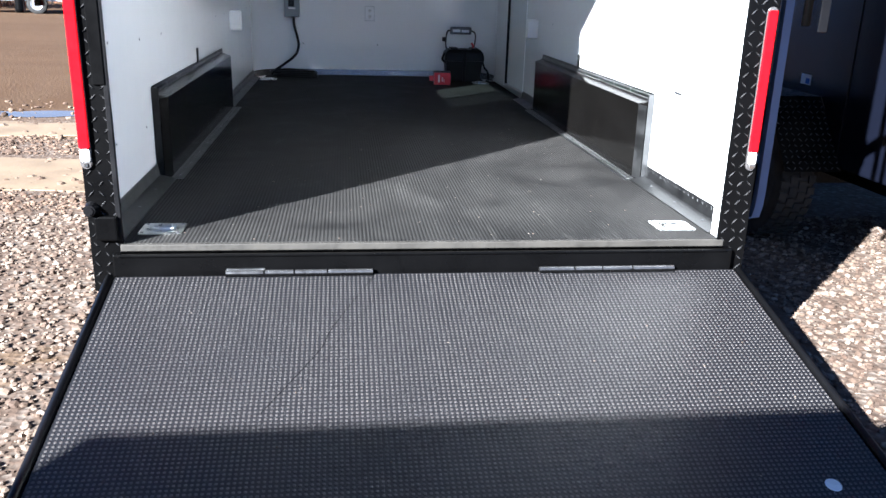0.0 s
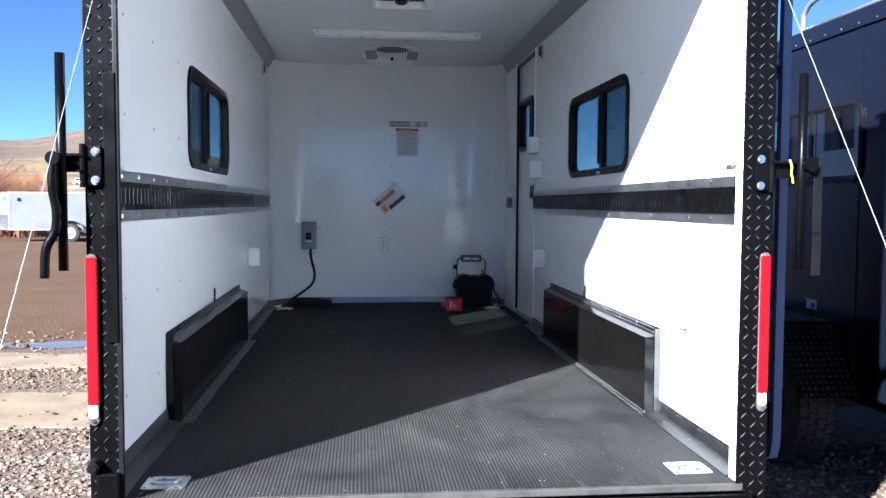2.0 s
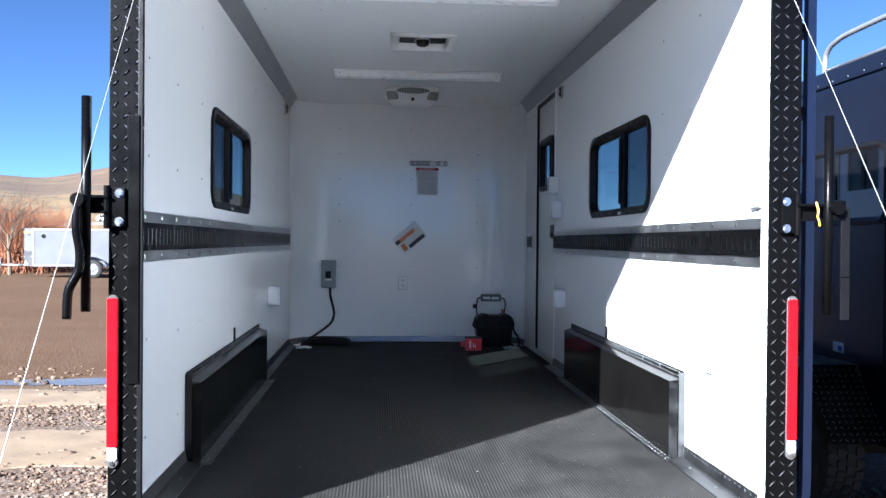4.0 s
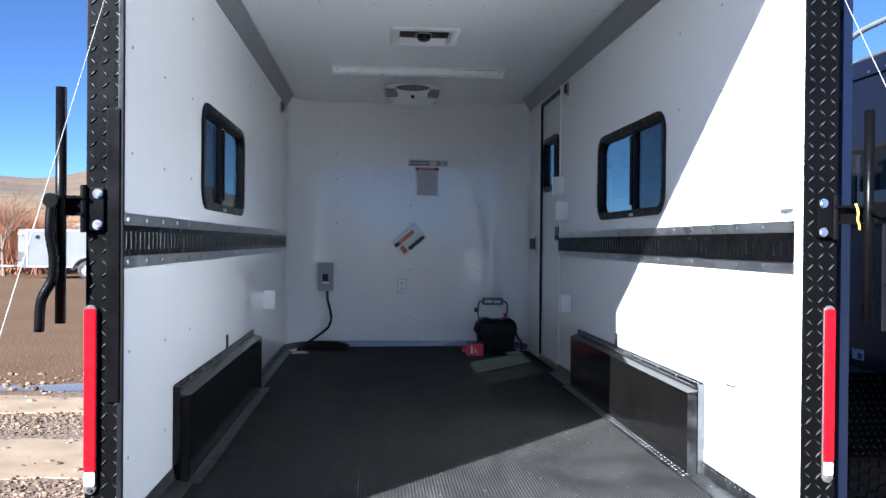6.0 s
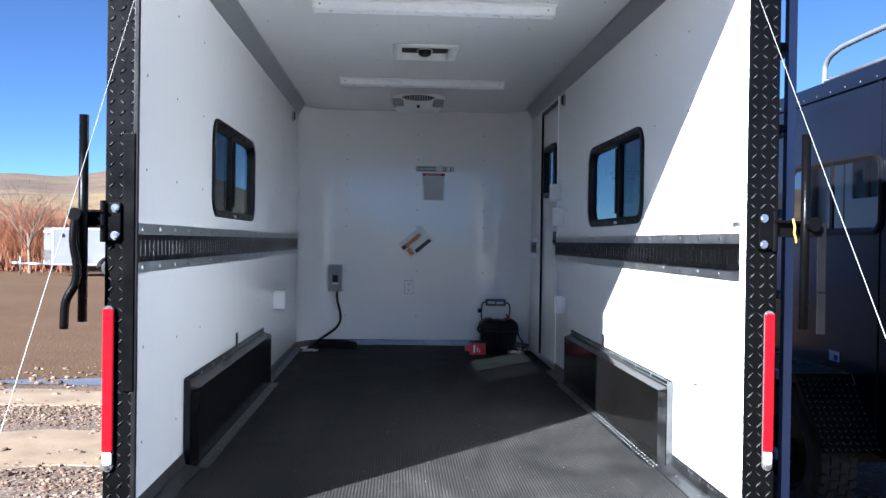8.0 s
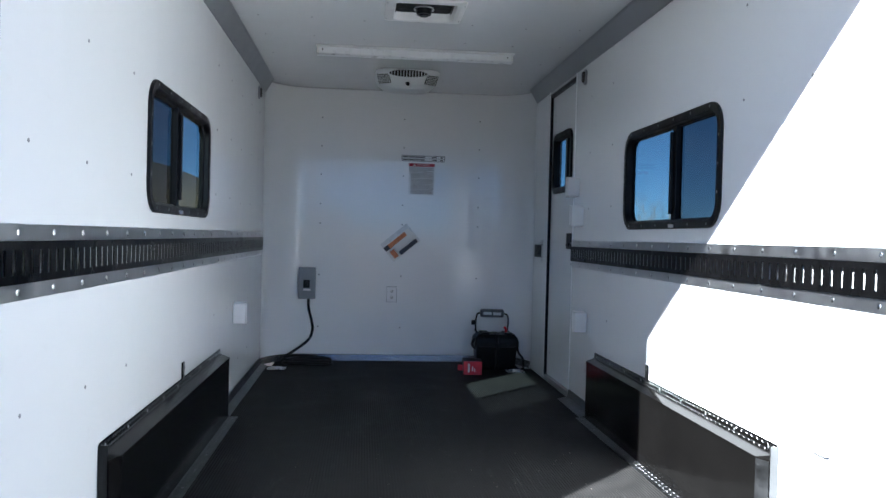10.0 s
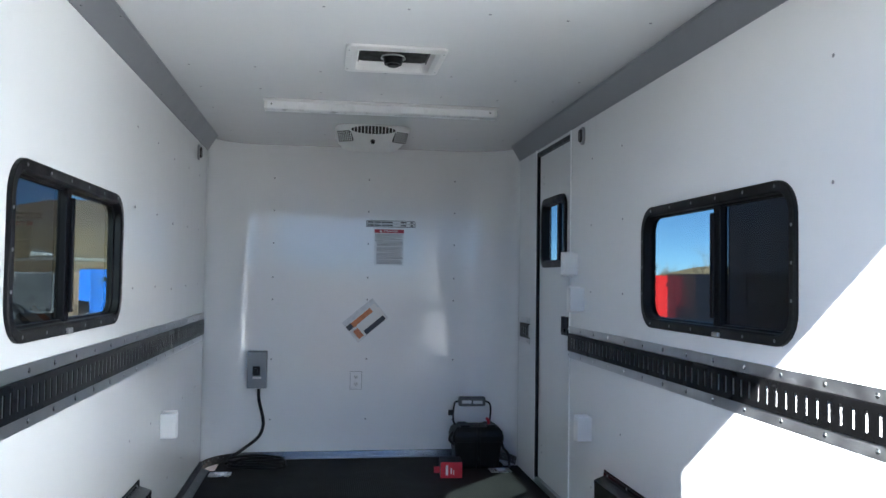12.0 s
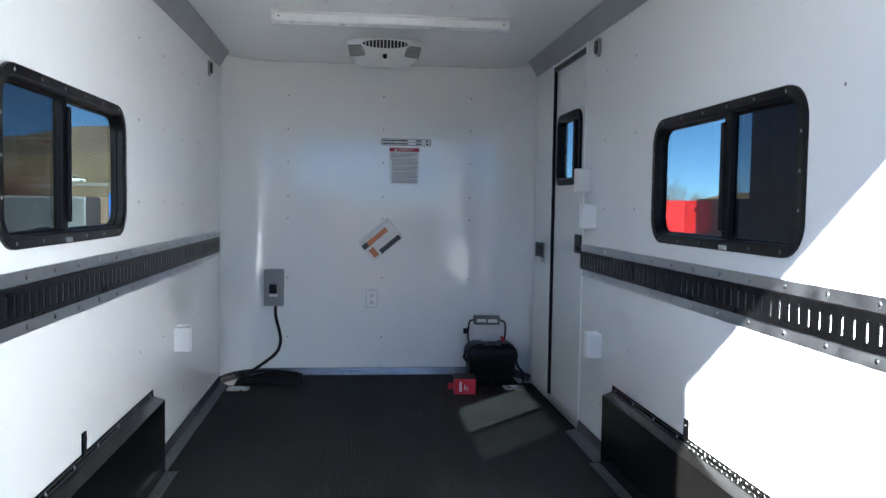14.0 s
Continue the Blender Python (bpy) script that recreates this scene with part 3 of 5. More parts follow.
def slider_window(name, w, x_in, side, mull, label, sashes):
    """Sliding window with a rounded black frame, screws, mullion and two panes."""
    s = side
    ob = thing(name, label, "window")
    ob["kind"] = "structure"
    bm = bmesh.new()
    prof = [(0.0, 0.0), (0.0, 0.010), (0.003, 0.012), (0.028, 0.012), (0.034, 0.007), (0.036, -0.012), (0.041, -0.016), (0.043, -0.034)]
    band(bm, [rr(inset(w, d), x_in - s * h, max(0.02, 0.10 - d)) for d, h in prof])
    part("window_frame", bm, BLACK_PLASTIC, ob)
    inner = inset(w, 0.041)
    bm = bmesh.new()
    lo, hi = sorted((x_in + s * 0.006, x_in + s * 0.034))
    box(bm, lo, hi, mull - 0.022, mull + 0.022, inner[2] - 0.01, inner[3] + 0.01, 0.003)
    part("mullion", bm, BLACK_PLASTIC, ob)
    bm = bmesh.new()
    lo, hi = sorted((x_in - s * 0.004, x_in + s * 0.006))
    box(bm, lo, hi, mull + 0.006, mull + 0.03, inner[2] + 0.02, inner[3] - 0.02, 0.003)
    part("sash_handle", bm, BLACK_PLASTIC, ob)
    for (y0, y1), mat, dx in (((inner[0], mull - 0.02), sashes[0], 0.024), ((mull + 0.02, inner[1]), sashes[1], 0.018)):
        bm = bmesh.new()
        x = x_in + s * dx
        lo, hi = sorted((x, x + s * 0.004))
        box(bm, lo, hi, y0 - 0.004, y1 + 0.004, inner[2] - 0.004, inner[3] + 0.004)
        part("pane", bm, mat, ob, "tinted glass" if mat is TINTED else "")
    bm = bmesh.new()
    lo, hi = sorted((x_in - s * 0.012, x_in - s * 0.022))
    box(bm, lo, hi, mull - 0.06, mull - 0.02, w[2] + 0.004, w[2] + 0.018, 0.002)
    part("latch", bm, ZINC, ob, "small metal latch")
    n = 6
    for k in range(n):
        y = w[0] + 0.1 + (w[1] - w[0] - 0.2) * k / (n - 1)
        for z in (w[2] + 0.016, w[3] - 0.016):
            screw(x_in - s * 0.012, y, z, ob)
    for z in (w[2] + 0.13, (w[2] + w[3]) / 2, w[3] - 0.13):
        for y in (w[0] + 0.016, w[1] - 0.016):
            screw(x_in - s * 0.012, y, z, ob)
    return ob


slider_window("window_1", WIN_L, XL, -1, 1.815, "black framed sliding window with rounded corners and tinted glass", (TINTED, CLEAR))
slider_window("window_2", WIN_R, XR, 1, 1.775, "black framed sliding window with rounded corners", (TINTED, CLEAR))

# entry door in the right wall
door = thing("door_1", "closed white entry door with a small black framed window", "door")
door["kind"] = "structure"
DW = (3.47, 3.965, 1.832, 2.232)
ys, zs = (DOOR[0] + 0.004, DW[0] + 0.04, DW[1] - 0.04, DOOR[1] - 0.03), (DOOR[2] + 0.01, DW[2] + 0.04, DW[3] - 0.04, DOOR[3] - 0.03)
bm = bmesh.new()
for i in range(3):
    for j in range(3):
        if (i, j) != (1, 1):
            box(bm, XR + 0.012, XR + 0.053, ys[i], ys[i + 1], zs[j], zs[j + 1])
part("leaf", bm, WHITE, door)
bm = bmesh.new()
box(bm, XR - 0.004, XR + 0.05, DOOR[1] - 0.026, DOOR[1] - 0.002, DOOR[2], DOOR[3], 0.002)
box(bm, XR - 0.002, XR + 0.05, DOOR[0], DOOR[1], DOOR[3] - 0.026, DOOR[3] - 0.002, 0.002)
part("seal", bm, BLACK_PLASTIC, door, "black rubber door seal")
bm = bmesh.new()
box(bm, XR - 0.006, XR + 0.006, DOOR[1] + 0.002, DOOR[1] + 0.03, DOOR[2] - 0.02, DOOR[3] + 0.02, 0.002)
part("jamb", bm, WHITE, door)
bm = bmesh.new()
box(bm, XR - 0.006, XR + 0.004, DOOR[0] - 0.012, DOOR[0] - 0.001, DOOR[2] - 0.02, DOOR[3] + 0.02, 0.002)
part("stop", bm, WHITE, door)
bm = bmesh.new()
box(bm, XR - 0.003, XR + 0.055, DOOR[0], DOOR[1], DOOR[2] - 0.033, DOOR[2] + 0.004, 0.002)
part("threshold", bm, ALU, door, "aluminium threshold")
bm = bmesh.new()
band(bm, [rr(inset(DW, d), XR + 0.012 - h, max(0.02, 0.075 - d)) for d, h in ((0, 0), (0, 0.014), (0.03, 0.016), (0.040, 0.01), (0.042, -0.03))])
part("window_frame", bm, BLACK_PLASTIC, door)
bm = bmesh.new()
box(bm, XR + 0.03, XR + 0.05, 3.69, 3.73, DW[2] + 0.04, DW[3] - 0.04, 0.003)
part("mullion", bm, BLACK_PLASTIC, door)
for y0, y1, mat in ((DW[0] + 0.036, 3.70, TINTED), (3.72, DW[1] - 0.036, CLEAR)):
    bm = bmesh.new()
    box(bm, XR + 0.040, XR + 0.044, y0, y1, DW[2] + 0.036, DW[3] - 0.036)
    part("pane", bm, mat, door)
bm = bmesh.new()
box(bm, XR - 0.002, XR + 0.014, 3.41, 3.53, 1.468, 1.567, 0.004)
box(bm, XR - 0.012, XR - 0.002, 3.44, 3.50, 1.485, 1.505, 0.003)
part("latch", bm, BLACK_PLASTIC, door, "black recessed latch")
for z in (0.75, 0.79, 2.33, 2.37):
    screw(XR + 0.011, 3.95, z, door)


# ---- wall fittings ----
def e_track(x_wall, side, y0, y1, z0, z1, label):
    """Black slotted cargo rail with an aluminium strip above and below."""
    s = side
    ob = thing("cargo_rail", label, "cargo rail", (x_wall, y0, z0), "cargo rails")

    def bx(bm, d0, d1, a, b, c, d, bevel=0.0):
        lo, hi = sorted((-s * d0, -s * d1))
        return box(bm, lo, hi, a - y0, b - y0, c - z0, d - z0, bevel)

    bm = bmesh.new()
    bx(bm, 0.0006, 0.0140, y0, y1, z0, z0 + 0.004)
    bx(bm, 0.0115, 0.0140, y0, y1, z0 + 0.004, z0 + 0.019)
    bx(bm, 0.0006, 0.0140, y0, y1, z1 - 0.004, z1)
    bx(bm, 0.0115, 0.0140, y0, y1, z1 - 0.019, z1 - 0.004)
    pitch, slot = 0.0479, 0.0145
    n = int((y1 - y0 - 0.02) / pitch)
    edge = y0
    for k in range(n + 1):
        a = y0 + 0.02 + k * pitch
        if a > y1 - 0.02:
            break
        bx(bm, 0.0115, 0.0140, edge, a, z0 + 0.019, z1 - 0.019)
        edge = a + slot
    bx(bm, 0.0115, 0.0140, edge, y1, z0 + 0.019, z1 - 0.019)
    part("track", bm, BLACK_STEEL, ob, "black slotted steel track")
    for a, b in ((z1 + 0.001, z1 + 0.037), (z0 - 0.037, z0 - 0.001)):
        bm = bmesh.new()
        bx(bm, 0.001, 0.0055, y0, y1, a, b, 0.001)
        st = part("flange", bm, ALU, ob, "bare aluminium strip")
        for k in range(int((y1 - y0) / 0.2) + 1):
            o = new("screw", SCREW)
            o.location = (-s * 0.006, 0.06 + 0.2 * k, (a + b) / 2 - z0)
            o.scale = (1.3, 1.5, 1.5)
            o.data = SCREW_BRIGHT
            o.parent = st
    return ob


e_track(XL, -1, 0.03, 4.45, 1.399, 1.490, "black slotted cargo rail between aluminium strips on white wall")
e_track(XR, 1, 0.115, 3.361, 1.397, 1.486, "black slotted cargo rail between aluminium strips on white wall")
e_track(XR, 1, 4.20, 4.415, 1.397, 1.486, "short piece of black cargo rail beside the door")


def wheel_box(x_wall, side, y0, y1, x_face, end_mat, label):
    """Low wheel box: black sheet body, bright edge strips and screws."""
    s = side
    ob = thing("wheel_box", label, "wheel box", (x_wall, y0, FL), "wheel boxes")
    depth = abs(x_face - x_wall)
    L, H, c = y1 - y0, 0.313, 0.045
    bm = bmesh.new()
    plan = [(0.001, 0.0), (0.001, L), (depth, L), (depth, c), (depth * 0.55, 0.0)]
    rows = band(bm, [[(-s * d, y, z) for d, y in plan] for z in (0.002, H - 0.02, H)])
    bm.faces.new(rows[-1])
    part("body", bm, BLACK_BOX, ob)
    bm = bmesh.new()
    loop = [(d, y) for d, y in ((depth + 0.001, L), (depth + 0.001, c), (depth * 0.55 + 0.001, -0.001))]
    band(bm, [[(-s * d, y, H - 0.012) for d, y in loop], [(-s * d, y, H + 0.003) for d, y in loop], [(-s * max(0.003, d - depth + 0.004), y, H + 0.02) for d, y in loop], [(-s * 0.003, y, H + 0.05) for d, y in loop]], closed=False)
    top = part("top_strip", bm, BLACK_BOX, ob)
    bm = bmesh.new()
    tread(bm, (-s * 0.004, 0.01, H + 0.014), (0, 1, 0), (0, 0, 1), (-s, 0, 0), L - 0.02, 0.036, 0.018, length=0.014, width=0.004, height=0.0015)
    part("top_tread", bm, DULL_ALU, ob, "dull tread strip")
    bm = bmesh.new()
    lo, hi = sorted((-s * depth, -s * (depth + 0.05)))
    box(bm, lo, hi, -0.01, L + 0.01, 0.001, 0.004, 0.0012)
    fs = part("floor_strip", bm, DULL_ALU, ob, "aluminium floor strip")
    bm = bmesh.new()
    tread(bm, (-s * depth, 0.0, 0.004), (0, 1, 0), (-s, 0, 0), (0, 0, 1), L, 0.05, 0.02, length=0.015, width=0.004, height=0.0015)
    part("floor_tread", bm, DULL_ALU, ob)
    bm = bmesh.new()
    band(bm, [[(-s * (depth * 0.55 + 0.003), -0.003, z) for z in (0.004, H)], [(-s * (depth + 0.002), c - 0.003, z) for z in (0.004, H)]], closed=False)
    lo, hi = sorted((-s * 0.001, -s * depth * 0.55))
    box(bm, lo, hi, -0.006, -0.002, 0.004, H + 0.045)
    part("end_strip", bm, end_mat, ob, "bent aluminium end strip")
    for k in range(9):
        o = new("screw", SCREW)
        o.location = (-s * 0.005, 0.05 + (L - 0.1) * k / 8, H + 0.032)
        o.parent = top
        o = new("screw", SCREW)
        o.location = (-s * (depth + 0.028), 0.05 + (L - 0.1) * k / 8, 0.005)
        o.rotation_euler = (0, math.pi / 2, 0)
        o.parent = fs
    return ob


# left end strip is black in place of its dark reflection; right stays aluminium
wheel_box(XL, -1, 0.862, 2.815, -0.948, BLACK_BOX, "low black wheel box with bright metal edges on the floor")
wheel_box(XR, 1, 0.848, 2.825, 0.962, DULL_ALU, "low black wheel box with bright metal edges on the floor")


def floor_trim(name, x_wall, side, y0, y1, leg):
    """Aluminium angle along the foot of a wall, with tread on its upright leg."""
    s = side
    bm = bmesh.new()
    prof = [(0.002, 0.062), (0.005, 0.062), (0.012, 0.018), (leg, 0.004), (leg, 0.0005)]
    band(bm, [[(x_wall - s * d, y, FL + h) for d, h in prof] for y in (y0, y1)], closed=False)
    ob = struct(name, bm, DULL_ALU, "dull aluminium angle along the foot of the wall", "trim")
    bm = bmesh.new()
    nrm = Vector((-s, 0, 0.16)).normalized()
    tread(bm, (x_wall - s * 0.0075, y0, FL + 0.022), (0, 1, 0), (0, 0, 1), nrm, y1 - y0, 0.04, 0.02, length=0.016, width=0.0045, height=0.0008)
    part("tread_pattern", bm, DULL_ALU, ob)
    for k in range(max(2, int((y1 - y0) / 0.25))):
        screw(x_wall - s * (leg * 0.55), y0 + 0.12 + 0.25 * k, FL + 0.012, ob, "z")


floor_trim("baseboard_left_rear", XL, -1, 0.016, 0.852, 0.072)
floor_trim("baseboard_left_front", XL, -1, 2.83, YC, 0.055)
floor_trim("baseboard_right_rear", XR, 1, 0.064, 0.838, 0.072)
floor_trim("baseboard_right_front", XR, 1, 2.84, DOOR[0] - 0.02, 0.072)

# tread plate strip round the foot of the front wall
bm = bmesh.new()
band(bm, [[(x, y, FL + z) for x, y in front_outline(o)] for o, z in ((-0.016, 0.001), (-0.013, 0.010), (-0.006, 0.048), (-0.001, 0.050))], closed=False)
kick = struct("baseboard_front", bm, DULL_ALU, "bright tread plate strip round the foot of the front wall", "trim")
bm = bmesh.new()
tread(bm, (XL + RC, YF - 0.0135, FL + 0.007), (1, 0, 0), (0, 0.181, 0.983), (0, -0.983, 0.181), XR - XL - 2 * RC, 0.044, 0.021, length=0.024, width=0.008, height=0.003)
for cx, a0 in ((XL + RC, math.pi), (XR - RC, math.pi / 2)):
    for k in range(20):
        a = a0 - (k + 0.5) / 20 * math.pi / 2
        n = Vector((-0.983 * math.cos(a), -0.983 * math.sin(a), 0.181))
        off = 0.0115 - 0.0035 * (k % 2)
        c = Vector((cx + (RC - off) * math.cos(a), YC + (RC - off) * math.sin(a), FL + 0.0195 + 0.0175 * (k % 2)))
        t = Vector((-n.y, n.x, 0)).normalized()
        d = (t + (1 if k % 2 else -1) * n.cross(t)).normalized()
        lug(bm, c, d, d.cross(n), n, 0.024, 0.008, 0.003)
# same plate, but lugs in brighter metal to carry its bright reflections
part("tread_pattern", bm, BOLT, kick)

# panel screws
for x, wall, s in ((XL, wall_left, -1), (XR, wall_right, 1)):
    for y in (0.33, 0.73, 1.13, 2.62, 3.02, 3.42, 3.82, 4.22):
        if s > 0 and y > 3.2:
            continue
        for z in (0.78, 1.10, 1.70, 2.02, 2.34):
            if z < 0.95 and 0.9 < y < 2.95:
                continue
            screw(x - s * 0.002, y + 0.013 * math.sin(7 * y + 3 * z), z + 0.01 * math.sin(5 * y), wall)
for x in (-0.6, 0.03, 0.62):
    for z in (0.8, 1.2, 1.6, 1.75, 1.98, 2.2, 2.42):
        screw(x, YF - 0.002, z + 0.012 * math.sin(9 * x + z), wall_front, "y")
for y in (0.4, 0.9, 1.4, 1.9, 2.75, 3.15, 3.62, 4.3):
    for k in range(7):
        screw(-0.84 + 0.28 * k + 0.01 * math.sin(3 * y + k), y + 0.015 * math.sin(4 * k), CEIL - 0.002, ceiling, "z")


def cover_block(x_wall, side, y, z, h, group):
    """White plastic hold-back block on the wall."""
    s = side
    ob = thing("hold_back", "small white plastic hold-back block on the wall", "door holder", (x_wall, y, z), group)
    bm = bmesh.new()
    lo, hi = sorted((-s * 0.001, -s * 0.074))
    box(bm, lo, hi, -0.03, 0.03, -h / 2, h / 2, 0.006)
    part("block", bm, WHITE_PLASTIC, ob)
    bm = bmesh.new()
    lo, hi = sorted((-s * 0.002, -s * 0.07))
    box(bm, lo, hi, 0.03, 0.036, -h / 2 - 0.006, h / 2 + 0.006, 0.002)
    part("back_plate", bm, WHITE_PLASTIC, ob)
    return ob


cover_block(XL, -1, 3.25, 1.055, 0.115, "hold-backs")
for y, z, h in ((3.27, 1.842, 0.112), (3.16, 1.666, 0.115), (3.03, 1.057, 0.113)):
    cover_block(XR, 1, y, z, h, "hold-backs")
hook = thing("door_hook", "small white plastic door catch on the wall", "door catch", (XR, 3.24, 1.67))
bm = bmesh.new()
for z in (-0.02, 0.02):
    tube(bm, smooth_path([(-0.002, 0, z), (-0.03, 0.01, z), (-0.045, 0.025, z - 0.004), (-0.04, 0.04, z)], 4), 0.005, 7)
box(bm, -0.006, -0.001, -0.02, 0.02, -0.04, 0.04, 0.002)
part("catch", bm, WHITE_PLASTIC, hook)


def small_lamp(x_wall, side, y, z):
    """Oval courtesy lamp."""
    ob = thing("courtesy_lamp", "small oval grey courtesy lamp high on the wall", "lamp", (x_wall, y, z), "courtesy lamps")
    for name, r, d0, d1, mat in (("base", 1.0, 0.001, 0.014, GREY_TRIM), ("lens", 0.72, 0.014, 0.024, LENS)):
        bm = bmesh.new()
        loop = rounded(-0.028 * r, 0.028 * r, -0.045 * r, 0.045 * r, 0.026 * r, 6)
        rows = band(bm, [[(-side * d0, a, b) for a, b in loop], [(-side * d1 * 0.8, a, b) for a, b in loop], [(-side * d1, a * 0.85, b * 0.9) for a, b in loop]])
        bm.faces.new(rows[-1])
        part(name, bm, mat, ob)


small_lamp(XL, -1, 4.135, 2.475)
small_lamp(XR, 1, 3.163, 2.480)


def steel_tab(x_wall, side, y, z, w, h, out, name, label):
    ob = thing(name, label, "bracket", (x_wall, y, z), "wall tabs")
    bm = bmesh.new()
    lo, hi = sorted((-side * 0.001, -side * out))
    box(bm, lo, hi, -w / 2, w / 2, -h / 2, h / 2, 0.003)
    part("tab", bm, BLACK_STEEL if h > w else WHITE_PLASTIC, ob)
    if h < w:
        return
    bm = bmesh.new()
    cyl(bm, (-side * out, 0, h * 0.2), (-side * (out + 0.004), 0, h * 0.2), 0.006, 8)
    part("rivet", bm, BOLT, ob)


steel_tab(XL, -1, 1.93, 0.941, 0.035, 0.075, 0.008, "wheel_box_tab", "small dark steel tab above the wheel box")
steel_tab(XR, 1, 1.997, 0.939, 0.035, 0.075, 0.008, "wheel_box_tab", "small dark steel tab above the wheel box")
steel_tab(XR, 1, 0.598, 0.965, 0.07, 0.025, 0.022, "wall_clip", "small white plastic clip on the white wall")
steel_tab(XR, 1, 0.216, 1.572, 0.07, 0.025, 0.022, "wall_clip", "small white plastic clip on the white wall")


# ---- ceiling fittings ----
def led_strip(y, label):
    ob = thing("ceiling_light", label, "light", (0.0215, y, CEIL), "ceiling lights")
    bm = bmesh.new()
    box(bm, -0.593, 0.593, -0.078, 0.034, -0.008, -0.001, 0.002)
    part("housing", bm, WHITE_PLASTIC, ob)
    bm = bmesh.new()
    prof = [(-0.038, -0.002), (-0.038, -0.040), (-0.034, -0.046), (0.034, -0.046), (0.038, -0.040), (0.038, -0.002)]
    rows = band(bm, [[(x, a, b) for a, b in prof] for x in (-0.588, 0.588)])
    part("diffuser", bm, LED_DIFFUSER, ob, "unlit white diffuser")
    for x in (-0.59, 0.576):
        bm = bmesh.new()
        rows = band(bm, [[(xx, a * 1.04, b * 1.02) for a, b in prof] for xx in (x, x + 0.014)])
        bm.faces.new(rows[0])
        bm.faces.new(rows[1][::-1])
        cap = part("end_cap", bm, WHITE_PLASTIC, ob)
    bm = bmesh.new()
    for x in (-0.555, 0.555):
        cyl(bm, (x, -0.0375, -0.022), (x, -0.041, -0.022), 0.004, 8)
    part("cap_screw", bm, DARK_GAP, ob)


led_strip(3.41, "long slim white ceiling light, switched off")
led_strip(1.515, "long slim white ceiling light, switched off")

vent = thing("roof_vent", "square white roof vent with dark insect screen and knob", "vent", ((VENT[0] + VENT[1]) / 2, (VENT[2] + VENT[3]) / 2, CEIL))
hw = (VENT[1] - VENT[0]) / 2
bm = bmesh.new()
sq = [(o, h) for o, h in ((hw + 0.022, -0.001), (hw + 0.022, -0.010), (hw - 0.002, -0.016), (hw - 0.022, -0.014), (hw - 0.030, 0.010), (hw - 0.034, 0.030), (hw - 0.034, 0.06))]
band(bm, [[(a, b, h) for a, b in rounded(-o, o, -o, o, 0.025, 4)] for o, h in sq])
part("garnish_frame", bm, WHITE_PLASTIC, vent)
bm = bmesh.new()
box(bm, -hw + 0.03, hw - 0.03, -hw + 0.03, hw - 0.03, 0.024, 0.028)
part("screen", bm, DARK_GAP, vent, "dark insect screen")
bm = bmesh.new()
box(bm, -hw - 0.02, hw + 0.02, -hw - 0.02, hw + 0.02, 0.078, 0.10, 0.01)
part("lid", bm, SMOKED, vent)
bm = bmesh.new()
cyl(bm, (0, 0.05, 0.024), (0, 0.05, -0.010), 0.042, 20, 0.036)
cyl(bm, (0, 0.05, -0.010), (0, 0.05, -0.018), 0.026, 16, 0.022)
part("crank_knob", bm, BLACK_PLASTIC, vent)
bm = bmesh.new()
bmesh.ops.create_cone(bm, segments=24, radius1=0.052, radius2=0.047, depth=0.008, matrix=Matrix.Translation((0, 0.05, 0.018)))
part("knob_ring", bm, WHITE_PLASTIC, vent)
for x in (-hw - 0.01, hw + 0.01):
    for y in (-hw * 0.8, hw * 0.8):
        o = new("screw", SCREW)
        o.location = (x, y, -0.012)
        o.rotation_euler = (0, math.pi / 2, 0)
        o.parent = vent
for s in (-1, 1):
    bm = bmesh.new()
    box(bm, s * (hw - 0.031) - 0.003, s * (hw - 0.031) + 0.003, -0.11, 0.11, 0.012, 0.030)
    part("screen_clip", bm, BLACK_PLASTIC, vent)

# ceiling air conditioner head
AC_Y = 4.085
ac = thing("air_conditioner", "white ceiling air conditioner head with grilles", "air conditioner", (0.005, AC_Y, CEIL))
bm = bmesh.new()
loops = []
for h, sx, front, back in ((-0.001, 0.206, 0.150, 0.28), (-0.010, 0.217, 0.155, 0.29), (-0.022, 0.217, 0.154, 0.29), (-0.036, 0.210, 0.146, 0.28),
                           (-0.060, 0.196, 0.130, 0.26), (-0.090, 0.168, 0.105, 0.22), (-0.112, 0.135, 0.075, 0.16), (-0.118, 0.10, 0.05, 0.12)):
    loops.append([(a, b, h) for a, b in rounded(-sx, sx, -front, back, 0.075 * sx / 0.21, 6)])
rows = band(bm, loops)
bm.faces.new(rows[-1])
for f in bm.faces:
    f.smooth = True
part("shroud", bm, WHITE_PLASTIC, ac)
tilt = Matrix.Translation((0, -0.149, -0.030)) @ Matrix.Rotation(radians(106), 4, "X")


def oval(rx, ry, c, n=28):
    return [tilt @ Vector((rx * math.cos(2 * math.pi * k / n), ry * math.sin(2 * math.pi * k / n), c)) for k in range(n)]


bm = bmesh.new()
rows = band(bm, [oval(0.128, 0.024, -0.010), oval(0.128, 0.024, 0.0045)])
bm.faces.new(rows[-1])
part("grille_back", bm, DARK_GAP, ac)
bm = bmesh.new()
band(bm, [oval(0.148, 0.031, -0.012), oval(0.142, 0.029, 0.007), oval(0.130, 0.0245, 0.009), oval(0.126, 0.023, 0.002)])
part("grille_rim", bm, WHITE_PLASTIC, ac)
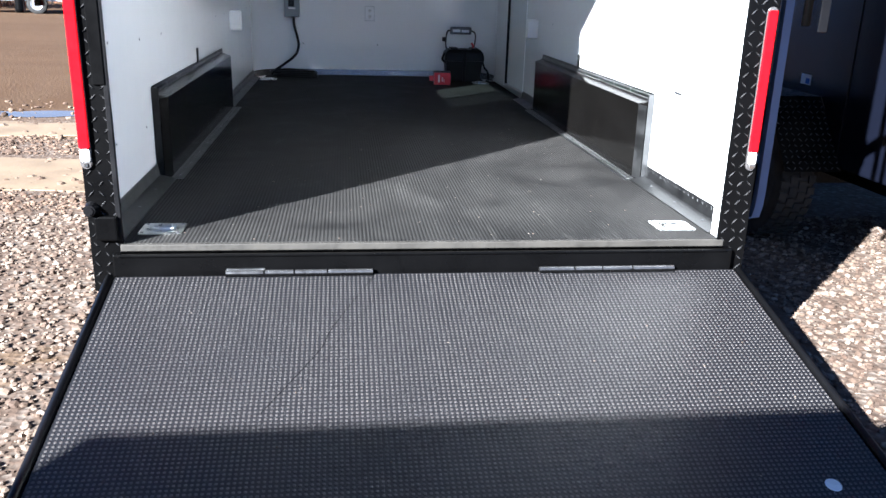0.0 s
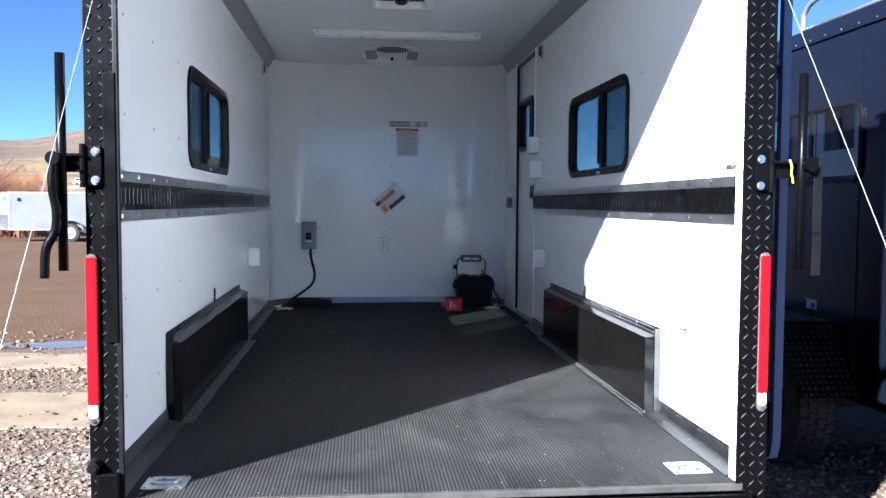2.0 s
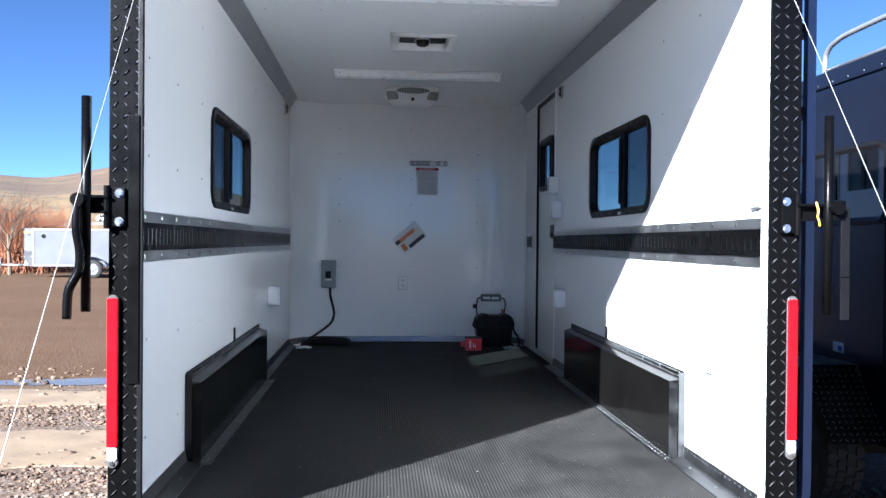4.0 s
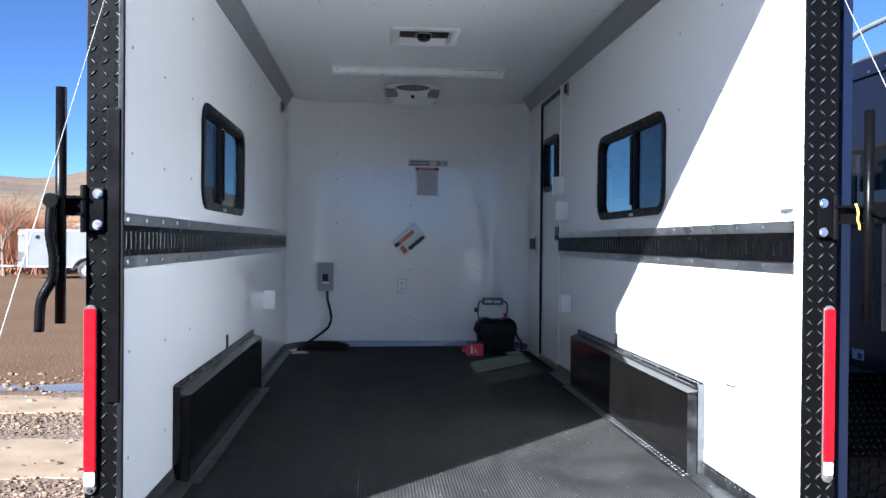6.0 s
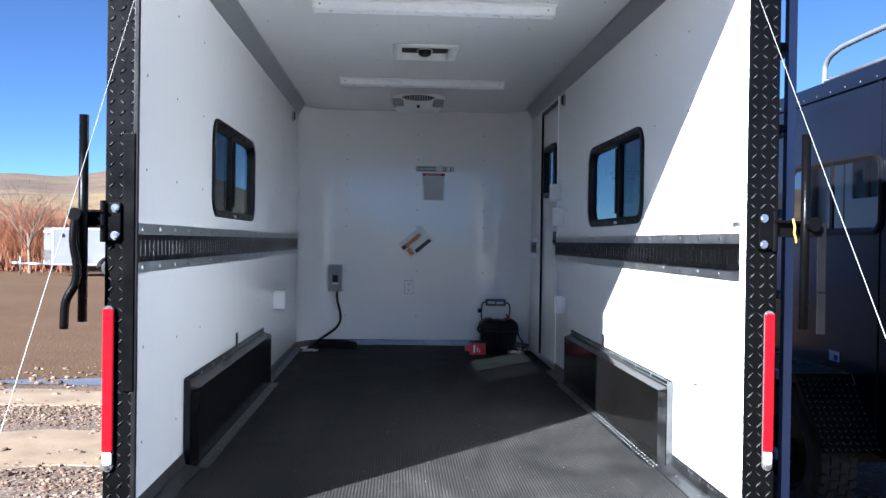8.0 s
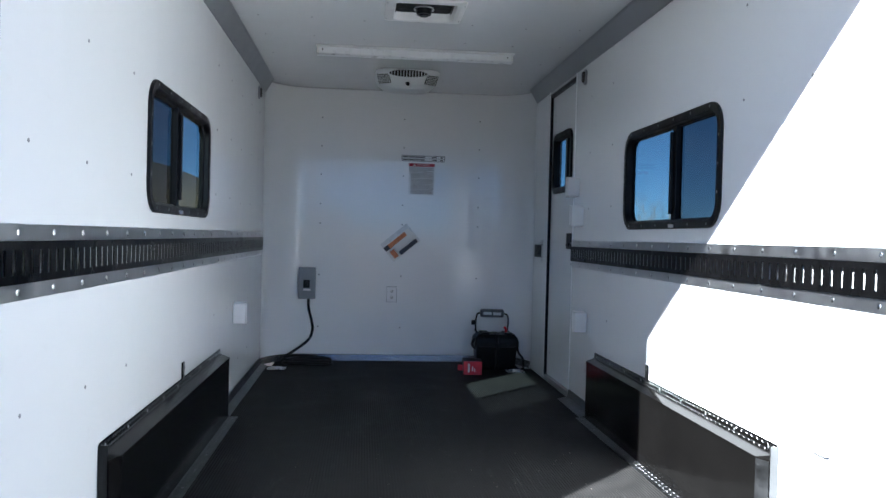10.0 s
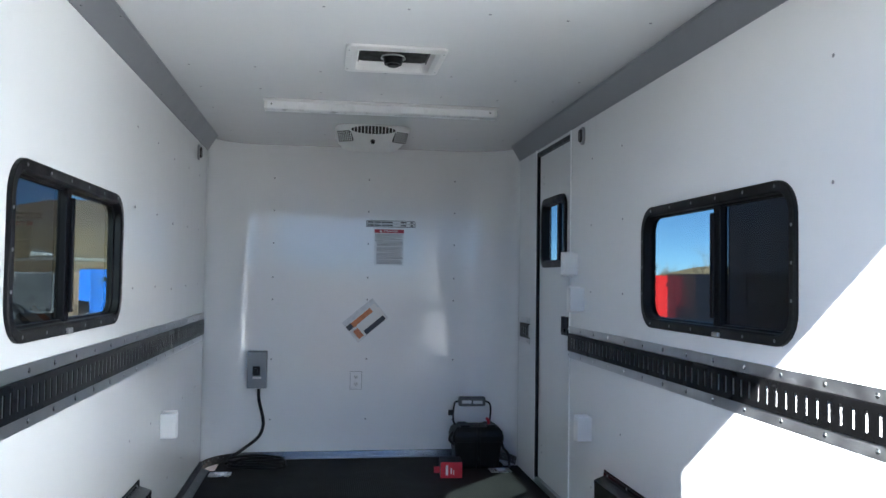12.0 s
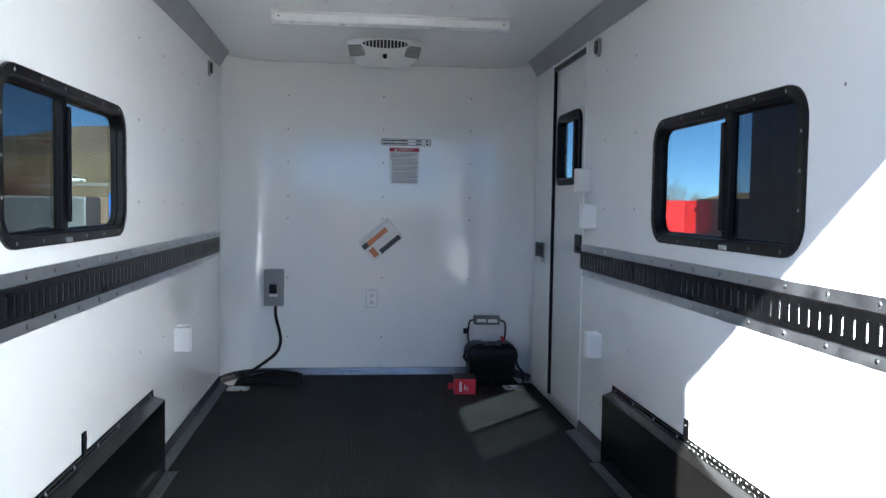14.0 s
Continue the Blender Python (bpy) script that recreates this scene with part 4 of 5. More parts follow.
for k in range(12):
    bm = bmesh.new()
    x = -0.110 + 0.02 * k
    d = 0.023 * math.sqrt(max(0.05, 1 - (x / 0.128) ** 2))
    box(bm, x - 0.0022, x + 0.0022, -d, d, 0.003, 0.008)
    bm.transform(tilt)
    part("slat", bm, WHITE_PLASTIC, ac)
for s in (-1, 1):
    t2 = Matrix.Translation((s * 0.161, -0.116, -0.063)) @ Matrix.Rotation(radians(28 * s), 4, "Z") @ Matrix.Rotation(radians(116), 4, "X")
    bm = bmesh.new()
    box(bm, -0.042, 0.042, -0.034, 0.034, -0.012, 0.008)
    bm.transform(t2)
    part("side_vent", bm, DARK_GAP, ac)
    bm = bmesh.new()
    for k in range(7):
        box(bm, -0.043, 0.043, -0.0350 + 0.0112 * k, -0.0330 + 0.0112 * k, 0.006, 0.0095)
    for k in range(8):
        box(bm, -0.0425 + 0.0118 * k, -0.0405 + 0.0118 * k, -0.035, 0.035, 0.006, 0.0095)
    bm.transform(t2)
    part("side_grid", bm, WHITE_PLASTIC, ac)
bm = bmesh.new()
cyl(bm, (0, -0.100, -0.086), (0, -0.122, -0.098), 0.015, 14, 0.011)
part("sensor", bm, BLACK_PLASTIC, ac, "dark round sensor")

# ---- front wall: things ----
FY = YF - 0.001
breaker = thing("breaker_box", "grey enamel breaker box with a black switch", "breaker box", (-0.685, FY, 1.148))
bm = bmesh.new()
box(bm, -0.062, 0.062, -0.09, 0.0, -0.119, 0.119, 0.004)
part("cover", bm, GREY_BOX, breaker)
bm = bmesh.new()
box(bm, -0.026, 0.022, -0.097, -0.088, -0.035, 0.025, 0.003)
part("switch", bm, BLACK_PLASTIC, breaker, "black breaker switch")
bm = bmesh.new()
box(bm, -0.012, 0.006, -0.106, -0.096, -0.012, 0.012, 0.002)
part("toggle", bm, BLACK_PLASTIC, breaker)
bm = bmesh.new()
box(bm, -0.026, 0.03, -0.0925, -0.090, -0.056, -0.042)
part("sticker", bm, PAPER, breaker, "small white sticker")
for x in (-0.042, 0.042):
    for z in (-0.106, 0.106):
        o = new("screw", SCREW)
        o.location = (x, -0.091, z)
        o.rotation_euler = (0, 0, math.pi / 2)
        o.parent = breaker
cord = thing("extension_cord", "thick black power cord lying coiled on the floor", "power cord", (-0.68, 4.58, FL))
bm = bmesh.new()
pts = [(-0.668, 4.69, 1.03), (-0.665, 4.69, 0.96), (-0.640, 4.685, 0.86), (-0.635, 4.685, 0.79), (-0.665, 4.68, 0.72), (-0.76, 4.67, 0.645), (-0.83, 4.64, 0.60), (-0.845, 4.58, 0.575)]
tube(bm, [Vector(p) - Vector((-0.68, 4.58, FL)) for p in smooth_path(pts)], 0.0105, 10)
part("lead", bm, CORD, cord)
for k in range(7):
    bm = bmesh.new()
    r, ph = 0.135 + 0.012 * math.sin(2.3 * k), 0.7 * k
    pts = [(0.02 + 0.012 * math.sin(k * 1.7) + 1.18 * r * math.cos(a + ph), 0.012 * math.cos(k) + 0.62 * r * math.sin(a + ph), 0.011 + 0.013 * (k // 2) + 0.006 * math.sin(2 * a + k))
           for a in np.linspace(0, 2 * math.pi * 0.98, 26)]
    tube(bm, pts, 0.0095, 8)
    part("coil", bm, CORD, cord)
bm = bmesh.new()
box(bm, 0.12, 0.2, -0.03, 0.02, 0.012, 0.055, 0.012)
part("plug", bm, CORD, cord)

outlet = thing("power_outlet", "white double power outlet on the front wall", "outlet", (-0.038, FY, 1.069))
bm = bmesh.new()
box(bm, -0.037, 0.037, -0.010, -0.004, -0.058, 0.058, 0.002)
part("plate", bm, LED_DIFFUSER, outlet)
# slightly larger grey sheet draws the shadow line round the plate
bm = bmesh.new()
box(bm, -0.0395, 0.0395, -0.005, 0, -0.0605, 0.0605, 0.001)
part("shadow_rim", bm, GREY_TRIM, outlet, "grey rim in place of the shadow round the plate")
for z in (-0.024, 0.024):
    bm = bmesh.new()
    loop = rounded(-0.017, 0.017, z - 0.014, z + 0.014, 0.011, 5)
    rows = band(bm, [[(a, -0.009, b) for a, b in loop], [(a, -0.012, b) for a, b in loop]])
    bm.faces.new(rows[-1])
    sock = part("socket", bm, WHITE_PLASTIC, outlet)
    bm = bmesh.new()
    for x in (-0.0065, 0.0065):
        box(bm, x - 0.0015, x + 0.0015, -0.0127, -0.0118, z - 0.002, z + 0.007)
    cyl(bm, (0, -0.0127, z - 0.008), (0, -0.0118, z - 0.008), 0.003, 8)
    part("slots", bm, INK, sock)


def text_mesh(body, size, mat, parent, at, name="lettering"):
    cu = bpy.data.curves.new(name, "FONT")
    cu.body, cu.size, cu.extrude, cu.align_x, cu.align_y = body, size, 0.0002, "CENTER", "CENTER"
    tmp = new("tmp_text", cu)
    me = bpy.data.meshes.new_from_object(tmp.evaluated_get(bpy.context.evaluated_depsgraph_get()))
    bpy.data.objects.remove(tmp)
    me.materials.append(mat)
    ob = new(name, me)
    ob.matrix_basis = Matrix.Translation(at) @ Matrix.Rotation(math.pi / 2, 4, "X")
    ob.parent = parent
    return ob


cap = thing("capacity_label", "white label strip with two lines of small black print", "label", (0.1815, FY, 2.128))
bm = bmesh.new()
loop = rounded(-0.168, 0.168, -0.023, 0.023, 0.006, 4)
rows = band(bm, [[(a, 0, b) for a, b in loop], [(a, -0.001, b) for a, b in loop]])
bm.faces.new(rows[-1])
part("film", bm, INK, cap)
bm = bmesh.new()
box(bm, -0.1645, 0.1645, -0.0016, -0.0008, 0.001, 0.0195)
box(bm, -0.1645, 0.1645, -0.0016, -0.0008, -0.0195, -0.001)
part("panel", bm, LABEL_WHITE, cap)
for z in (0.0105, -0.0105):
    words = [(0.068, 0.105), (0.134, 0.152)]
    x = -0.158
    for w in (0.046, 0.05, 0.022, 0.014, 0.042):
        words.append((x, x + w * 0.9))
        x += w
    for x0, x1 in words:
        bm = bmesh.new()
        box(bm, x0, x1, -0.0022, -0.0015, z - 0.0045, z + 0.0045)
        part("print", bm, INK, cap)

danger = thing("danger_label", "white warning label with red danger heading and fine print", "label", (0.171, FY, 1.968))
bm = bmesh.new()
box(bm, -0.1, 0.1, -0.001, 0, -0.122, 0.122)
part("film", bm, LABEL_WHITE, danger)
bm = bmesh.new()
box(bm, -0.1, 0.1, -0.0018, -0.0008, 0.097, 0.122)
part("heading", bm, RED_INK, danger, "dark red heading band")
text_mesh("DANGER", 0.024, PAPER, danger, (0.012, -0.0024, 0.1095))
bm = bmesh.new()
v = [bm.verts.new(p) for p in ((-0.068, -0.0024, 0.101), (-0.046, -0.0024, 0.101), (-0.057, -0.0024, 0.119))]
bm.faces.new(v)
part("triangle", bm, PAPER, danger)
bm = bmesh.new()
rng = random.Random(4)
z = 0.088
i = 0
while z > -0.118:
    ind = 0.0 if i < 6 else 0.012
    box(bm, -0.096 + ind, 0.094 - rng.choice((0.0, 0.004, 0.01, 0.05 if i % 4 == 3 else 0.006)), -0.0018, -0.0008, z - 0.0026, z + 0.0014)
    z -= 0.0105 if i % 5 == 4 else 0.0082
    i += 1
part("print", bm, INK_GREY, danger)

leaflet = thing("leaflet", "printed brochure in a clear sleeve taped aslant on the wall", "brochure", (0.028, FY, 1.462))
turn = Matrix.Rotation(radians(-40), 4, "Y")
# the topmost white sheet also paints the glare along the sleeve's middle
for name, x0, x1, z0, z1, y, mat, lab in (("sleeve", -0.133, 0.13, -0.073, 0.10, 0.003, SLEEVE, "clear plastic sleeve"), ("card", -0.13, 0.118, -0.07, 0.064, 0.006, PAPER, ""),
                                          ("picture", -0.09, 0.075, 0.022, 0.060, 0.0072, ORANGE, ""), ("dark_corner", -0.13, -0.09, 0.026, 0.062, 0.0076, NAVY_PRINT, ""),
                                          ("dark_band", -0.055, 0.112, -0.067, -0.030, 0.0072, NAVY_PRINT, ""), ("caption", -0.112, -0.072, -0.058, 0.008, 0.0076, ORANGE, ""),
                                          ("sheet_and_glare", -0.066, 0.128, -0.034, 0.026, 0.0095, PAPER, "white folded sheet, also standing in for the glare on the sleeve")):
    bm = bmesh.new()
    box(bm, x0, x1, -y, -y + 0.0012, z0, z1)
    bm.transform(turn)
    part(name, bm, mat, leaflet, lab)


# ---- floor things ----
def tie_ring(x, y):
    """Recessed floor ring in a bright pan."""
    ob = thing("tie_down_ring", "zinc floor tie-down ring in a recessed plate", "tie-down", (x, y, FL), "floor rings")
    bm = bmesh.new()
    outer_l, inner_l = rounded(-0.066, 0.066, -0.058, 0.058, 0.012, 4), rounded(-0.042, 0.042, -0.036, 0.036, 0.03, 4)
    rows = band(bm, [[(a, b, h) for a, b in lp] for lp, h in ((outer_l, 0.0005), (outer_l, 0.004), (inner_l, 0.005), ([(a * 0.8, b * 0.8) for a, b in inner_l], 0.0012))])
    bm.faces.new(rows[-1])
    part("plate", bm, ZINC, ob)
    bm = bmesh.new()
    tube(bm, smooth_path([(-0.032, 0.012, 0.008), (-0.030, -0.018, 0.009), (0.0, -0.030, 0.010), (0.030, -0.018, 0.009), (0.032, 0.012, 0.008)], 5), 0.0055, 8)
    part("ring", bm, ZINC, ob)
    bm = bmesh.new()
    box(bm, -0.04, 0.04, 0.006, 0.02, 0.004, 0.014, 0.003)
    part("clamp", bm, ZINC, ob)
    for a in (-0.054, 0.054):
        for b in (-0.046, 0.046):
            o = new("screw", SCREW)
            o.location = (a, b, 0.005)
            o.rotation_euler = (0, math.pi / 2, 0)
            o.parent = ob


for x, y in ((-0.837, 0.150), (0.846, 0.151), (-0.865, 4.40), (0.866, 4.37)):
    tie_ring(x, y)

bat = thing("battery_box", "black plastic battery box with strap and cables", "battery box", (0.735, 4.52, FL))
bm = bmesh.new()
loops = []
for h, sx, sy in ((0.001, 0.135, 0.085), (0.02, 0.14, 0.09), (0.17, 0.155, 0.10), (0.172, 0.165, 0.108), (0.205, 0.165, 0.108), (0.235, 0.158, 0.10), (0.262, 0.135, 0.085)):
    loops.append([(a, b, h) for a, b in rounded(-sx, sx, -sy, sy, 0.02, 4)])
rows = band(bm, loops[:3])
bm.faces.new(rows[0][::-1])
part("tub", bm, BLACK_PLASTIC, bat)
bm = bmesh.new()
rows = band(bm, loops[2:])
bm.faces.new(rows[-1])
part("lid", bm, BLACK_PLASTIC, bat)
bm = bmesh.new()
for x in (-0.012, 0.012):
    tube(bm, [(x, -0.088, 0.002), (x, -0.104, 0.17), (x, -0.112, 0.20), (x, -0.104, 0.236), (x, -0.088, 0.265), (x, 0.05, 0.267)], 0.0035, 6)
box(bm, -0.012, 0.012, -0.112, -0.106, 0.17, 0.2)
part("strap", bm, BLACK_PLASTIC, bat)
for x in (-0.085, 0.085):
    bm = bmesh.new()
    box(bm, x - 0.03, x + 0.03, -0.09, 0.06, 0.262, 0.275, 0.004)
    part("lid_rib", bm, BLACK_PLASTIC, bat)
bm = bmesh.new()
tube(bm, smooth_path([(0.155, -0.02, 0.20), (0.175, -0.04, 0.12), (0.205, -0.05, 0.08), (0.21, -0.06, 0.012), (0.19, -0.1, 0.012)], 6), 0.008, 8)
part("lead", bm, CORD, bat)
bm = bmesh.new()
tube(bm, smooth_path([(-0.12, -0.05, 0.25), (-0.165, -0.06, 0.22), (-0.18, -0.05, 0.18), (-0.15, -0.06, 0.15)], 6), 0.009, 8)
part("lead", bm, CORD, bat)
bm = bmesh.new()
tube(bm, smooth_path([(0.07, -0.04, 0.262), (0.075, -0.045, 0.29), (0.06, -0.05, 0.315)], 5), 0.009, 8)
part("red_clamp", bm, RED_BOX, bat, "red cable clamp")
charger = thing("battery_charger", "grey battery charger held up by its black leads", "charger", (0.716, 4.575, 0.957))
bm = bmesh.new()
box(bm, -0.088, 0.088, -0.03, 0.03, -0.03, 0.03, 0.012)
part("case", bm, CHARGER_GREY, charger)
bm = bmesh.new()
box(bm, -0.07, -0.008, -0.033, -0.029, -0.010, 0.010, 0.001)
box(bm, 0.004, 0.065, -0.033, -0.029, -0.012, 0.008, 0.001)
part("face_plate", bm, ALU, charger, "pale label plates")
bm = bmesh.new()
tube(bm, smooth_path([(-0.088, 0, 0.0), (-0.112, 0, -0.008), (-0.122, 0, -0.06), (-0.122, -0.01, -0.13), (-0.10, -0.05, -0.165)], 6), 0.006, 8)
part("lead", bm, CORD, charger)
bm = bmesh.new()
tube(bm, smooth_path([(0.088, 0, 0.0), (0.118, 0, -0.015), (0.126, 0, -0.06), (0.11, -0.04, -0.143)], 6), 0.006, 8)
part("lead", bm, CORD, charger)
bm = bmesh.new()
box(bm, -0.155, -0.125, -0.012, 0.012, -0.09, -0.055, 0.004)
part("fuse_holder", bm, CORD, charger)

carton = thing("red_carton", "small red and black carton standing on the floor", "box", (0.531, 4.26, FL))
carton.rotation_euler = (0, 0, radians(-4))
bm = bmesh.new()
box(bm, -0.066, 0.066, -0.066, 0.09, 0.001, 0.098, 0.002)
part("box", bm, BLACK_PLASTIC, carton, "black carton sides")
bm = bmesh.new()
box(bm, -0.0655, 0.0655, -0.069, -0.0665, 0.002, 0.097)
part("front", bm, RED_BOX, carton, "red printed front")
bm = bmesh.new()
box(bm, -0.035, -0.02, -0.0705, -0.069, 0.02, 0.08)
box(bm, -0.005, 0.003, -0.0705, -0.069, 0.028, 0.062)
box(bm, 0.012, 0.017, -0.0705, -0.069, 0.022, 0.05)
part("print", bm, PAPER, carton, "white print bars")
bm = bmesh.new()
box(bm, -0.105, -0.068, -0.055, -0.05, 0.03, 0.07, 0.002)
part("flap", bm, RED_BOX, carton)


# ---- ladder on the trailer's side ----
ladder = thing("side_ladder", "blue-grey metal ladder on the outside of the trailer", "ladder", (1.136, 0.15, 0.58))
for y in (0.0, 0.36):
    bm = bmesh.new()
    prof = [(-0.045, 0.0), (0.0, 0.005), (0.008, 0.045), (0.01, 0.09), (0.01, 2.12), (0.004, 2.16), (-0.04, 2.18)]
    rows = band(bm, [[(p[0] + dx, y + dy, p[1]) for dx, dy in ((-0.014, -0.014), (0.014, -0.014), (0.014, 0.014), (-0.014, 0.014))] for p in prof])
    bm.faces.new(rows[0])
    bm.faces.new(rows[-1])
    part("rail", bm, LADDER, ladder)
for k in range(7):
    bm = bmesh.new()
    z = 0.2 + 0.27 * k
    box(bm, -0.012, 0.02, 0.015, 0.345, z - 0.014, z + 0.014, 0.003)
    part("rung", bm, LADDER, ladder)
for z in (1.29, 1.56, 1.84):
    bm = bmesh.new()
    box(bm, -0.104, -0.008, -0.01, 0.01, z - 0.012, z + 0.012, 0.002)
    part("standoff", bm, BLACK_STEEL, ladder)


# ---- wheels and enclosed trailers ----
def wheel(parent, c, r, w, axis="x", rim=None):
    """Tyre with tread blocks, and a rim with a hub."""
    bm = bmesh.new()
    prof = [(-0.5, 0.62), (-0.5, 0.82), (-0.44, 0.95), (-0.36, 0.985), (0.36, 0.985), (0.44, 0.95), (0.5, 0.82), (0.5, 0.62)]
    n = 36
    rows = band(bm, [[(a * w, b * r * math.cos(t), b * r * math.sin(t)) for t in np.linspace(0, 2 * math.pi, n, endpoint=False)] for a, b in prof])
    for k in range(n):
        t = 2 * math.pi * k / n
        for a, ph in ((-0.36, 0.0), (-0.12, 0.5), (0.12, 0.0), (0.36, 0.5)):
            t2 = t + ph * 2 * math.pi / n
            g = bmesh.ops.create_cube(bm, size=1)["verts"]
            m = Matrix.Rotation(t2, 4, "X") @ Matrix.Translation((a * w, r * 0.985, 0)) @ Matrix.Diagonal((w * 0.19, r * 0.04, r * 0.115, 1))
            for v in g:
                v.co = m @ v.co
    rot = Matrix.Rotation(math.pi / 2, 4, "Z") if axis == "y" else Matrix.Identity(4)
    m = Matrix.Translation(c) @ rot
    bm.transform(m)
    ty = part("tyre", bm, TYRE, parent)
    bm = bmesh.new()
    prof = [(-0.46, 0.62), (-0.46, 0.56), (-0.3, 0.5), (-0.34, 0.2), (-0.46, 0.16), (-0.46, 0.02), (0.46, 0.02), (0.46, 0.62)]
    band(bm, [[(a * w, b * r * math.cos(t), b * r * math.sin(t)) for t in np.linspace(0, 2 * math.pi, 24, endpoint=False)] for a, b in prof])
    bm.transform(m)
    part("rim", bm, rim or ALU, ty)


def enclosed_trailer(name, label, at, turn, L, W, H, z0, mat, mat_front=None, wheel_at=0.6):
    """Enclosed trailer with its long side along x, nose at -x: body, edge trims, stone guard, fender, wheels, tongue."""
    ob = thing(name, label, "trailer", at)
    ob.rotation_euler = (0, 0, radians(turn))
    bm = bmesh.new()
    nose = 0.5
    plan = [(0, W * 0.28), (nose, 0.0), (L, 0), (L, W), (nose, W), (0, W * 0.72)]
    rows = band(bm, [[(x, y, z) for x, y in plan] for z in (z0, z0 + 0.02, H - 0.03, H)])
    bm.faces.new(rows[0][::-1])
    bm.faces.new(rows[-1])
    part("body", bm, mat, ob)
    bm = bmesh.new()
    for x in (nose, L - 0.03):
        box(bm, x - 0.03, x + 0.03, -0.012, -0.002, z0, H)
    box(bm, nose, L, -0.014, -0.002, H - 0.07, H - 0.005)
    box(bm, nose, L, -0.014, -0.002, z0, z0 + 0.06)
    part("edge_trim", bm, ALU if mat is SILVER else mat, ob)
    bm = bmesh.new()
    a, b = Vector((0.0, W * 0.28 - 0.004, 0)), Vector((nose - 0.01, -0.004, 0))
    bm.faces.new([bm.verts.new((p.x - 0.006, p.y - 0.006, z)) for p, z in ((a, z0), (b, z0), (b, z0 + 0.55), (a, z0 + 0.55))])
    part("stone_guard", bm, ALU if mat_front is None else mat_front, ob)
    bm = bmesh.new()
    xw = wheel_at * L
    arc = [(xw + 0.5 * math.cos(t), max(z0 - 0.1, 0.32 + 0.46 * math.sin(t))) for t in np.linspace(0, math.pi, 13)]
    band(bm, [[(x, y, z) for x, z in arc] for y in (-0.20, -0.003)], closed=False)
    part("fender", bm, ALU if mat is SILVER else BLACK_STEEL, ob)
    wheel_rot = (xw, -0.10, 0.33)
    wheel(ob, wheel_rot, 0.33, 0.19, "y")
    bm = bmesh.new()
    tube(bm, [(0.0, W * 0.3, z0 + 0.02), (-1.1, W * 0.5, z0 + 0.02)], 0.04, 6)
    tube(bm, [(0.0, W * 0.7, z0 + 0.02), (-1.1, W * 0.5, z0 + 0.02)], 0.04, 6)
    tube(bm, [(-1.0, W * 0.5, 0.005), (-1.0, W * 0.5, z0 + 0.3)], 0.035, 8)
    tube(bm, [(-1.3, W * 0.5, z0 + 0.05), (-1.0, W * 0.5, z0 + 0.02)], 0.05, 8)
    part("tongue", bm, ALU if mat is SILVER else BLACK_STEEL, ob)
    bm = bmesh.new()
    cyl(bm, (nose + 0.35, -0.018, H - 0.28), (nose + 0.35, 0.0, H - 0.28), 0.07, 14)
    part("side_vent", bm, BLACK_PLASTIC, ob)
    return ob


tw = enclosed_trailer("white_trailer", "silver-white enclosed cargo trailer parked on the dirt lot", (-13.3, 28.2, 0), 3, 3.95, 1.9, 1.80, 0.42, SILVER, None, 0.66)
bm = bmesh.new()
box(bm, 0.12, 0.4, 0.15, 0.17, 1.62, 1.69)
part("yellow_badge", bm, YELLOW, tw, "yellow badge strip")
enclosed_trailer("red_trailer", "red enclosed cargo trailer parked across the lot", (9.75, 24.2, 0), 0, 5.2, 2.0, 1.97, 0.42, RED_PANEL, BLACK_STEEL, 0.36)
enclosed_trailer("dark_trailer", "dark charcoal enclosed cargo trailer parked across the lot", (14.8, 24.05, 0), 180, 4.25, 2.0, 2.02, 0.42, CHARCOAL, BLACK_STEEL, 0.5)
enclosed_trailer("blue_trailer", "bright blue enclosed cargo trailer parked across the lot", (-7.47, 24.0, 0), 0, 4.5, 2.0, 1.9, 0.42, BLUE_PANEL, BLACK_STEEL, 0.6)
shed = thing("storage_container", "tan steel storage container in the lot", "container", (-11.0, 35.0, 0))
bm = bmesh.new()
for k in range(30):
    x = 0.1 * k
    box(bm, x, x + 0.05, -0.03, 0.03, 0.12, 1.72)
    box(bm, x + 0.05, x + 0.1, 0.0, 0.03, 0.12, 1.72)
box(bm, 0, 3.0, 0.03, 2.3, 0.12, 1.72)
part("corrugated_wall", bm, TAN_PANEL, shed)
bm = bmesh.new()
box(bm, -0.05, 3.05, -0.05, 2.35, 0.0, 0.12, 0.01)
box(bm, -0.05, 3.05, -0.05, 2.35, 1.72, 1.82, 0.01)
part("frame", bm, TAN_PANEL, shed)

# neighbouring charcoal trailer
NX, NY0, NY1, NZ = 2.30, 0.55, 4.18, 2.41
nb = thing("charcoal_trailer", "dark charcoal enclosed trailer parked close alongside", "trailer", (NX, NY0, 0))
NL = NY1 - NY0
bm = bmesh.new()
box(bm, 0, 2.1, 0, NL, 0.46, NZ - 0.0, 0.012)
part("body", bm, CHARCOAL, nb)
bm = bmesh.new()
box(bm, -0.014, -0.002, 0, NL, NZ - 0.075, NZ + 0.012, 0.003)
part("roof_rail", bm, CHARCOAL, nb)
for k in range(24):
    o = new("screw", SCREW)
    o.location = (-0.015, 0.1 + 0.15 * k, NZ - 0.055)
    o.parent = nb
for y in (0.985, 2.2, 3.4):
    bm = bmesh.new()
    box(bm, -0.005, -0.0015, y - 0.012, y + 0.012, 0.5, NZ - 0.075, 0.001)
    part("seam_strip", bm, CHARCOAL, nb)
nw = (1.50 - NY0, 2.46 - NY0, 1.545, 1.975)
